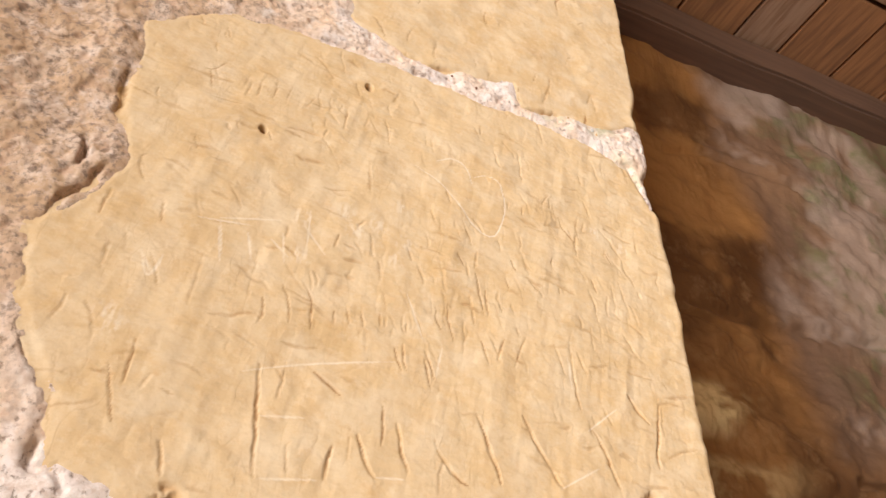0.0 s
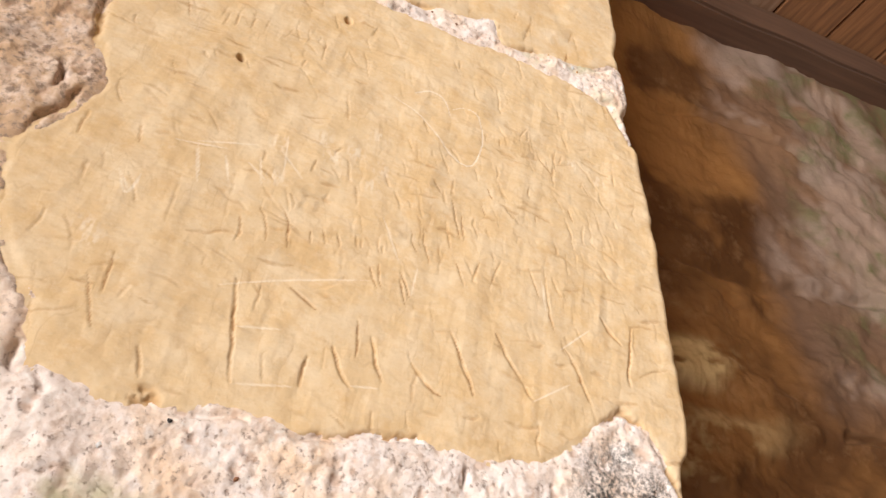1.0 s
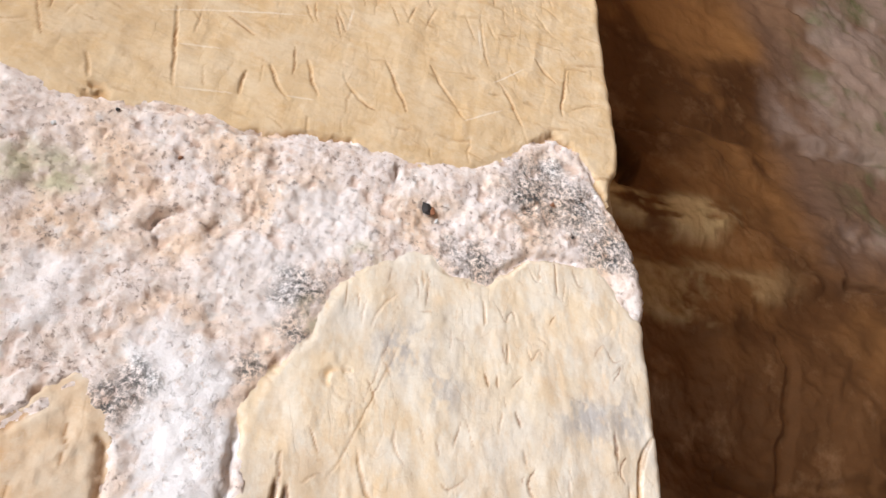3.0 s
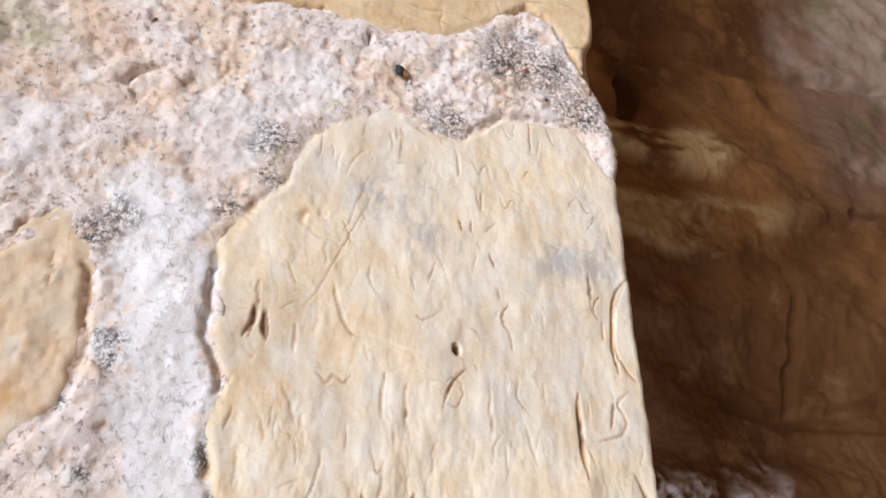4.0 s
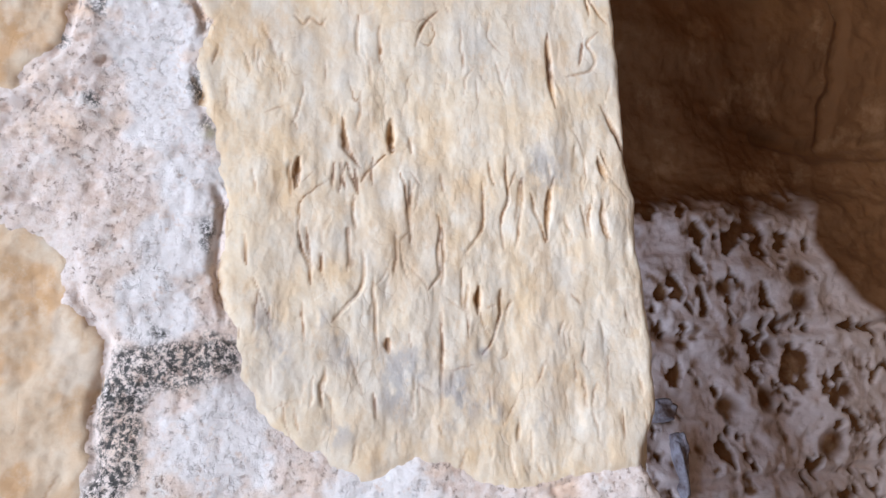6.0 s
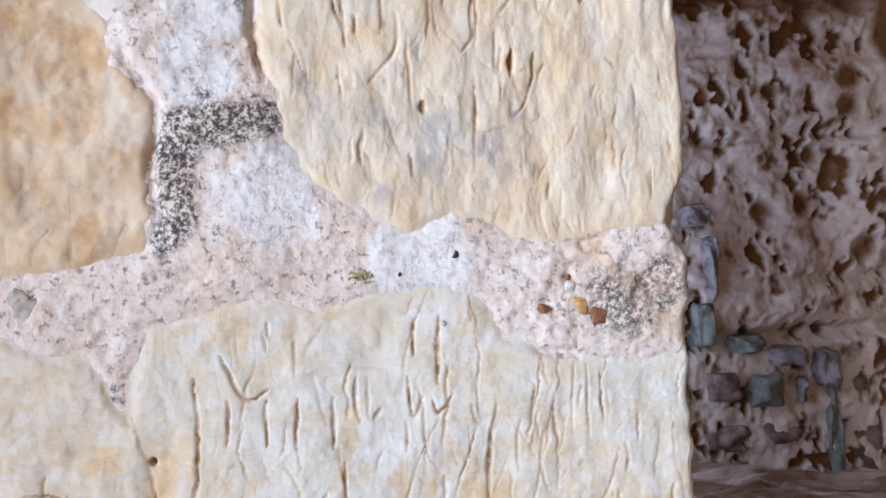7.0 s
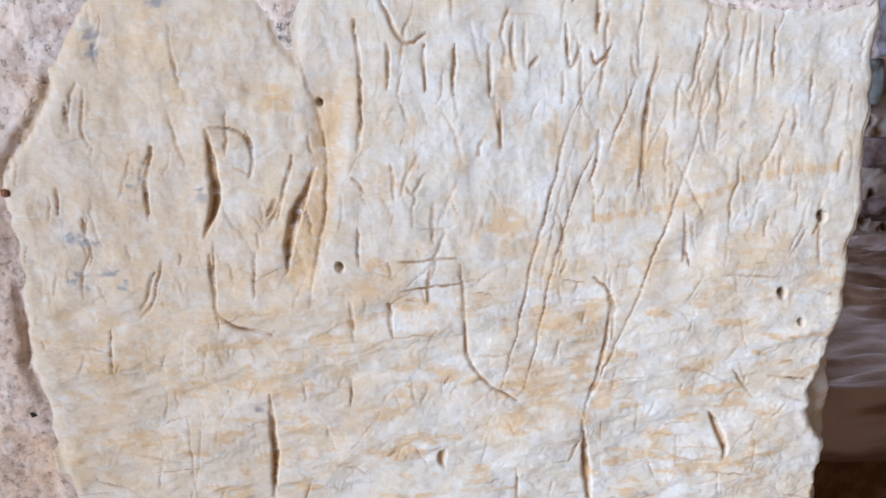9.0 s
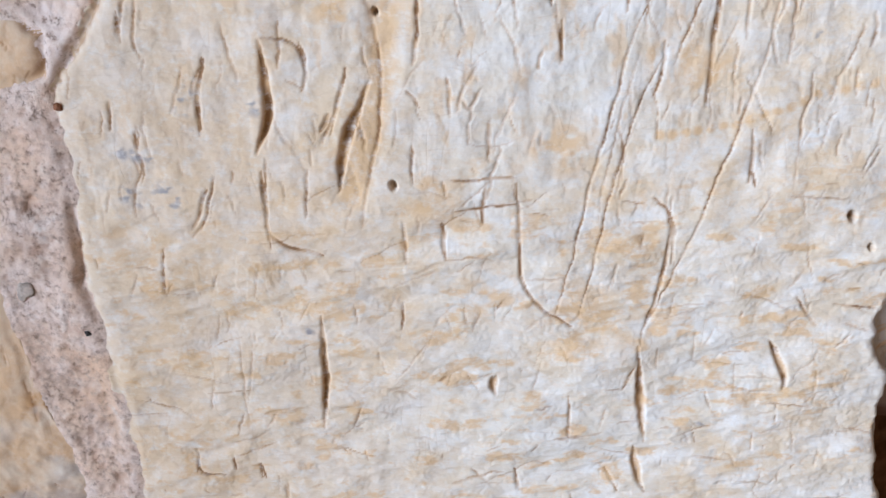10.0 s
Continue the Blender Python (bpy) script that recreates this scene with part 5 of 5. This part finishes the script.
def back_relief(u, z):
    wu, wz = u + 0.012 * fbm(u, z, 0.10, 4, 401, 0.6), z + 0.012 * fbm(u, z, 0.10, 4, 405, 0.6)
    # Limed foot of the wall; its lit band is painted paler with it.
    low = smooth(1.56, 1.48, wz + 0.02 * fbm(u, z, 0.03, 3, 407))
    h = 0.03 * fbm(u, z, 0.7, 3, 400) + 0.012 * fbm(u, z * 1.3, 0.16, 5, 420, 0.58)
    ju, jz = u + 0.010 * fbm(u, z, 0.12, 2, 411), z + 0.010 * fbm(u, z, 0.12, 2, 415)
    for width, depth, points in JOINTS:
        h = h - 0.6 * depth * np.max([np.clip(1.3 - segment_distance(ju, jz, p, q)[0] / width, 0, 1) for p, q in zip(points, points[1:])], 0)
    sandy, olive, gap, lump = [inside_distance(wu, wz, shape) for shape in (SANDY, OLIVE, GAP, LUMP)]
    h = h + smooth(-0.03, 0.03, sandy) * (0.006 + 0.16 * np.clip(2.39 - wz, 0, 0.12)) + smooth(-0.03, 0.02, olive) * (0.012 + 0.05 * np.clip(2.18 - wz, 0, 0.12)) + 0.012 * smooth(-0.02, 0.03, lump)
    h = h - 0.09 * smooth(-0.006, 0.014, gap)
    slab = smooth(-0.012, 0.012, inside_distance(wu * 0.3 + u * 0.7, wz * 0.3 + z * 0.7, SLAB))
    drip = 0.6 * (fbm(0.83 * u + 0.45 * z, 0.66 * z - 0.56 * u, 0.019, 3, 430, 0.6) + fbm(0.71 * u - 0.5 * z, 0.6 * z + 0.7 * u, 0.024, 3, 436, 0.6))
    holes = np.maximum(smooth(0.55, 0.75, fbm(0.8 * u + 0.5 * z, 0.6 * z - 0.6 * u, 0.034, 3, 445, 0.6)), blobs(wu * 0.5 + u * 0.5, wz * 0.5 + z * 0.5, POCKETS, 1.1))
    h = h + low * (1 - slab) * (0.0024 * drip - 0.012 * holes + 0.02) + 0.028 * slab - 0.05 * smooth(1.50, 1.60, wz) * smooth(1.95, 1.75, wz)
    patch = smooth(-0.35, 0.4, fbm(u, z, 0.35, 5, 450, 0.6))
    # Lit area past the pillar's shadow, painted paler through lime patches.
    upper_lit = smooth(1.50, 1.70, wu + 0.06 * fbm(u, z, 0.3, 2, 452)) * smooth(2.12, 2.40, wz)
    # Lime is left off the holes, which stay brown.
    lime = np.clip(low * (1 - slab) * (1 - holes) * smooth(-1.3, -0.1, drip) * 0.95 + upper_lit * (0.16 + 0.40 * patch), 0, 1)
    moss = 0.85 * upper_lit * smooth(0.0, 0.6, fbm(u, z * 1.4, 0.22, 5, 460, 0.6)) * smooth(1.65, 1.9, u) + 0.35 * upper_lit * smooth(1.75, 2.0, u) * smooth(-0.4, 0.3, fbm(u, z, 0.3, 3, 464)) + 0.5 * low * smooth(0.45, 0.7, fbm(u, z * 0.6, 0.10, 3, 470)) * smooth(1.1, 0.95, z)
    ochre = (0.55 * smooth(1.88, 2.05, wz) + 0.45 * smooth(2.35, 2.7, wz)) * smooth(-0.7, 0.6, fbm(u, z, 0.22, 4, 480)) * (1 - 0.7 * upper_lit)
    # Tan stone of the two blocks together with its painted-in brightness.
    sand_lit = np.maximum(smooth(-0.03, 0.03, sandy) * smooth(-0.7, 0.5, fbm(u, z * 2.5, 0.10, 4, 490)), 0.5 * smooth(-0.03, 0.02, olive) * smooth(-0.8, 0.6, fbm(u, z * 1.5, 0.10, 5, 492, 0.6)) * smooth(1.56, 1.30, u))
    return h, {"lime": lime, "moss": np.clip(moss, 0, 1), "ochre": ochre, "sand_lit": sand_lit}


wall_core = bmesh.new()
box(wall_core, -4.2, EDGE - 0.035, 0.035, 0.5, 0.0, 4.2)
box(wall_core, -4.2, -0.224, 0.0, 0.035, 0.0, 4.2)
box(wall_core, -0.224, EDGE, 0.0, 0.035, 2.314, 4.2)
box(wall_core, -0.224, EDGE, 0.0, 0.035, 0.0, 0.74)
box(wall_core, EDGE - 0.035, EDGE, 0.055, 0.5, 0.0, 4.2)
wall_front = tagged(part("wall_front", wall_core, MORTAR), "old stone wall of pale limestone blocks in thick lime mortar", "wall", kind="structure")

GRIDS = {"worn": 0.00078, "initials": 0.00078, "names": 0.00082}
for number, (kind, stone, outline) in enumerate(STONES):
    GRID = GRIDS.get(kind, 0.0012)
    xs, zs = [p[0] for p in outline], [p[1] for p in outline]
    u, z = np.meshgrid(np.arange(max(min(xs) - 0.012, -0.22), min(max(xs), 0.43) + 0.012, GRID), np.arange(max(min(zs), 0.745) - 0.012, min(max(zs), 2.30) + 0.012, GRID))
    d = ragged(u, z, outline, number)
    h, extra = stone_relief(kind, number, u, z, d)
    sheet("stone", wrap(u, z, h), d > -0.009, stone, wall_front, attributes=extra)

u, z = np.meshgrid(np.arange(-0.226, 0.43, 0.0014), np.arange(0.735, 2.316, 0.0014))
inside = np.full(u.shape, -1.0)
for number, (kind, stone, outline) in enumerate(STONES):
    inside = np.maximum(inside, ragged(u, z, outline, number))
h, extra = mortar_relief(u, z, inside)
sheet("mortar", wrap(u, z, h, 0.008), inside < 0.02, MORTAR, wall_front, "pinkish white lime mortar, pitted and speckled", extra)

# ---- the back wall of the passage ----
u, z = np.meshgrid(np.concatenate([np.arange(-1.2, 0.5, 0.03), np.arange(0.5, 0.8, 0.012), np.arange(0.8, 1.5, 0.0034), np.arange(1.5, 2.3, 0.009), np.arange(2.3, 4.22, 0.03)]),
                   np.concatenate([np.arange(-0.02, 0.62, 0.03), np.arange(0.62, 1.62, 0.0036), np.arange(1.62, 2.8, 0.0065), np.arange(2.8, 3.6, 0.012), np.arange(3.6, 4.3, 0.03)]))
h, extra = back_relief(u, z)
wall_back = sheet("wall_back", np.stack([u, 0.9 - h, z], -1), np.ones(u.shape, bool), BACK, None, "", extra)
tagged(wall_back, "rough brown rubble wall with green damp stains", "wall", kind="structure")

# rubble and lumps of lime standing out of its foot
def lump_material(name, colour, dark):
    n = Nodes(name, 0.9)
    return n.done(n.mix(n.ramp(n.noise(28, 5, 0.65), 0.40, 0.62), colour, dark), n.noise(60, 6, 0.65), 0.6, 0.006)


PINK_RUBBLE, GREEN_LIME, GREY_LIME = lump_material("pinkish_rubble", (0.26, 0.18, 0.16), (0.11, 0.065, 0.045)), lump_material("greenish_lime", (0.22, 0.22, 0.19), (0.11, 0.10, 0.08)), lump_material("grey_lime", (0.32, 0.28, 0.28), (0.13, 0.09, 0.08))


def rubble(x, z, w, h, deep, material, seed):
    """An angular lump set into the wall: a rounded block, worn by noise."""
    made = bmesh.new()
    bmesh.ops.create_icosphere(made, subdivisions=4, radius=1.0)
    for vert in made.verts:
        q = Vector([math.copysign(abs(a) ** 0.6, a) for a in vert.co])
        q *= 1 + 0.30 * noise.noise(vert.co * 1.4 + Vector((seed, 3, 1))) + 0.12 * noise.noise(vert.co * 3 + Vector((seed, 0, 0))) + 0.05 * noise.noise(vert.co * 7)
        vert.co = Vector((x + q.x * w / 2, 0.90 + q.y * deep, z + q.z * h / 2))
    for face in made.faces:
        face.smooth = True
    return part("stone", made, material, wall_back)


RUBBLE = [(0.968, 0.896, 0.06, 0.035, 0.055, GREEN_LIME), (0.911, 0.821, 0.075, 0.06, 0.05, PINK_RUBBLE), (1.002, 0.807, 0.065, 0.065, 0.055, GREEN_LIME), (1.049, 0.867, 0.075, 0.04, 0.05, GREY_LIME),
          (1.125, 0.840, 0.04, 0.08, 0.06, GREY_LIME), (1.133, 0.69, 0.03, 0.20, 0.06, GREEN_LIME), (0.897, 1.04, 0.022, 0.12, 0.05, GREY_LIME), (0.880, 0.94, 0.04, 0.09, 0.05, GREEN_LIME),
          (0.872, 1.14, 0.05, 0.04, 0.05, GREY_LIME), (1.03, 0.72, 0.09, 0.045, 0.045, PINK_RUBBLE), (0.925, 0.72, 0.08, 0.05, 0.04, PINK_RUBBLE), (1.072, 0.80, 0.02, 0.055, 0.05, GREY_LIME), (1.20, 0.71, 0.09, 0.22, 0.045, PINK_RUBBLE)]
for k, (x, z, w, tall, deep, material) in enumerate(RUBBLE):
    rubble(x, z, w, tall, deep, material, 5 * k + 2)

# ---- rock ledge at the foot of the back wall ----
u, v = np.meshgrid(np.concatenate([np.arange(0.2, 0.7, 0.02), np.arange(0.7, 1.6, 0.0045), np.arange(1.6, 4.2, 0.03)]), np.arange(0, 0.95, 0.0045))
layers = fbm(u + 0.02 * fbm(u, v, 0.1, 2, 505), v * 3.5, 0.12, 3, 520, 0.6) * 4
wave = 0.005 * fbm(u, v, 0.16, 4, 500) + 0.0022 * (np.floor(layers) + smooth(0.75, 1.0, layers - np.floor(layers))) + 0.0012 * fbm(0.8 * u + 0.6 * v, 0.8 * v - 0.6 * u, 0.02, 2, 525)
top = 0.625 + 0.06 * smooth(0.1, 0.5, v) - 0.12 * (u - 0.8) * smooth(0.1, 0.5, v)
front = 0.44 + 0.02 * fbm(u, v * 0, 0.2, 3, 530)
yy = np.where(v < 0.11, front + 0.012 * np.sin(v / 0.11 * 3.1) * -1, front + (v - 0.11) * 0.62)
zz = np.where(v < 0.11, top - 0.11 + v, top + wave)
ledge = sheet("stone_ledge", np.stack([u, yy, zz], -1), np.ones(u.shape, bool), BACK, None, "", {"lime": 0.55 * smooth(-0.4, 0.6, fbm(u, v * 3, 0.1, 3, 540)) + 0.15, "moss": 0 * v, "ochre": 0 * v, "sand_lit": 0 * v})
tagged(ledge, "rough grey stone ledge along the foot of the wall", "ledge", kind="structure")
base = bmesh.new()
box(base, 0.5, 4.2, 0.62, 0.98, 0.0, 0.55)
tagged(part("ledge_base", base, BACK), "dark recessed stone base under the ledge", "ledge", kind="structure")

# ---- floor, room walls, doorway ----
def plain_wall(name, label, *boxes):
    made = bmesh.new()
    for sides in boxes:
        box(made, *sides)
    return tagged(part(name, made, PLASTER), label, "wall", kind="structure")


made = bmesh.new()
box(made, -4.4, 4.4, -4.6, 1.2, -0.2, 0.0)
tagged(part("floor", made, PLASTER), "worn earthen stone floor", "floor", kind="structure")
plain_wall("wall_east", "plain old plastered wall", (4.2, 4.4, -4.6, 1.2, 0.0, 4.2))
plain_wall("wall_south", "plain old plastered wall", (-4.4, 4.4, -4.8, -4.6, 0.0, 4.2))
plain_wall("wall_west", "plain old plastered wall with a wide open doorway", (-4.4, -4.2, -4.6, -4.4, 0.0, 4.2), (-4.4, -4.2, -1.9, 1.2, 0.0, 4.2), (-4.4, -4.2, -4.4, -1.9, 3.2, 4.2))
# Unseen pier, added so that its soft shadow dims the wall's left side.
plain_wall("wall_light_blocker", "unseen pier added to dim the left of the stone wall", (-1.0, -0.8, -0.53, 0.0, 0.0, 4.2))
# Unseen wall, added to frame the lamp behind the pillar.
plain_wall("wall_lamp_surround", "unseen wall added around the low lamp", (0.26, 0.36, 0.5, 1.0, 1.48, 4.2), (0.26, 0.36, 0.5, 1.0, 0.0, 0.68))

# ---- ceiling: boards over a beam along the back wall ----
tone = random.Random(4)
made = bmesh.new()
box(made, -4.6, 4.4, -4.8, 1.2, 4.16, 4.3)
x = 0.25
while x < 4.0:
    w = tone.uniform(0.13, 0.30)
    y1 = 0.99
    for length in (0.50 + tone.uniform(-0.03, 0.03), 0.9):
        box(made, x + 0.005, x + w - 0.005, y1 - length + 0.012, y1 - 0.006, 4.062 + tone.uniform(0, 0.012), 4.14, 0.004)
        y1 -= length
    x += w
tagged(part("ceiling", made, BOARDS), "boarded ceiling of red-brown and grey planks", "ceiling", kind="structure")
made = bmesh.new()
box(made, 0.2, 4.2, 0.80, 1.0, 3.89, 4.06, 0.012)
bmesh.ops.subdivide_edges(made, edges=[e for e in made.edges if abs(e.verts[0].co.x - e.verts[1].co.x) > 1], cuts=60)
for vert in made.verts:
    vert.co += Vector((0, 0.008 * noise.noise(vert.co * 3.1), 0.008 * noise.noise(vert.co * 2.7 + Vector((5, 0, 0)))))
tagged(part("timber_beam", made, BEAM_WOOD), "dark brown timber beam along the top of the rough wall", "beam")


# ---- small stones and tile chips bedded in the mortar ----
def chip_material(name, colour):
    n = Nodes(name, 0.8)
    return n.done(n.mix(n.ramp(n.noise(300, 3), 0.4, 0.65), colour, tuple(v * 0.6 for v in colour)), n.noise(500, 4), 0.3, 0.0005)


TILE, DARK, RUST, WHITE = chip_material("orange_tile", (0.62, 0.38, 0.16)), chip_material("black_flint", (0.05, 0.045, 0.045)), chip_material("brown_tile", (0.28, 0.13, 0.07)), chip_material("white_flint", (0.75, 0.74, 0.74))
GREY = chip_material("grey_pebble", (0.56, 0.50, 0.45))
CHIPS = [(0.3005, 1.1089, 0.0055, TILE), (0.3106, 1.1028, 0.0050, RUST), (0.2804, 1.1075, 0.0035, RUST), (0.2200, 1.5685, 0.0040, DARK), (0.2235, 1.5675, 0.0034, RUST), (0.2950, 1.1180, 0.0036, WHITE),
         (-0.103, 0.965, 0.0085, GREY), (-0.102, 0.938, 0.0075, GREY), (-0.112, 0.921, 0.006, GREY), (-0.068, 1.017, 0.0025, RUST), (-0.082, 0.895, 0.003, DARK), (0.018, 1.127, 0.007, GREY), (0.042, 1.126, 0.010, GREY)]


def pebble(x, z, size, material, seed):
    rnd, made = random.Random(seed), bmesh.new()
    bmesh.ops.create_icosphere(made, subdivisions=3 if size > 0.0045 else 1, radius=1.0)
    flat = 0.3 if size > 0.0045 else 0.6
    for vert in made.verts:
        k = 1 + 0.75 * noise.noise(vert.co * 1.3 + Vector((seed, 0, 0))) + 0.18 * noise.noise(vert.co * 4 + Vector((0, seed, 0)))
        vert.co = Vector((vert.co.x * k * size * 0.8, vert.co.y * size * flat, vert.co.z * k * size))
    for face in made.faces:
        face.smooth = size > 0.0045
    bmesh.ops.rotate(made, verts=made.verts, cent=(0, 0, 0), matrix=Matrix.Rotation(rnd.uniform(-1, 1), 3, "Y"))
    bmesh.ops.translate(made, verts=made.verts, vec=(x, 0.0018 if material is GREY else -0.0008, z))
    return part("pebble", made, material, wall_front)


for k, (x, z, size, material) in enumerate(CHIPS):
    pebble(x, z, size, material, k + 1)
spread = random.Random(12)
for k in range(26):
    x, z = spread.choice([(spread.uniform(0.20, 0.355), spread.uniform(1.092, 1.138)), (spread.uniform(0.0, 0.34), spread.uniform(1.555, 1.595)), (spread.uniform(0.08, 0.33), spread.uniform(1.973, 1.99))])
    pebble(x, z, spread.uniform(0.0010, 0.0022), spread.choice([DARK, RUST, RUST, WHITE, TILE]), 40 + k)

# ---- a sprig of moss rooted in the joint ----
n = Nodes("moss_green", 0.8)
MOSS_LEAF = n.done(n.mix(n.ramp(n.noise(400, 3), 0.4, 0.6), (0.30, 0.33, 0.12), (0.40, 0.38, 0.20)))
made, rnd = bmesh.new(), random.Random(8)
for k in range(34):
    a, reach = rnd.uniform(0, math.pi), rnd.uniform(0.002, 0.006)
    root = Vector((0.191 + rnd.uniform(-0.007, 0.006), 0.001, 1.1285 + rnd.uniform(-0.0025, 0.0025)))
    tip = root + Vector((math.cos(a) * reach, -rnd.uniform(0.001, 0.004), math.sin(a) * reach * 0.6))
    across = (tip - root).cross(Vector((0, 1, 0))).normalized() * 0.0006
    mid = (root + tip) / 2 + Vector((0, -0.0008, 0))
    made.faces.new([made.verts.new(p) for p in (root, mid + across, tip, mid - across)])
tagged(part("moss_sprig", made, MOSS_LEAF), "small green moss sprig rooted in the mortar joint", "moss")
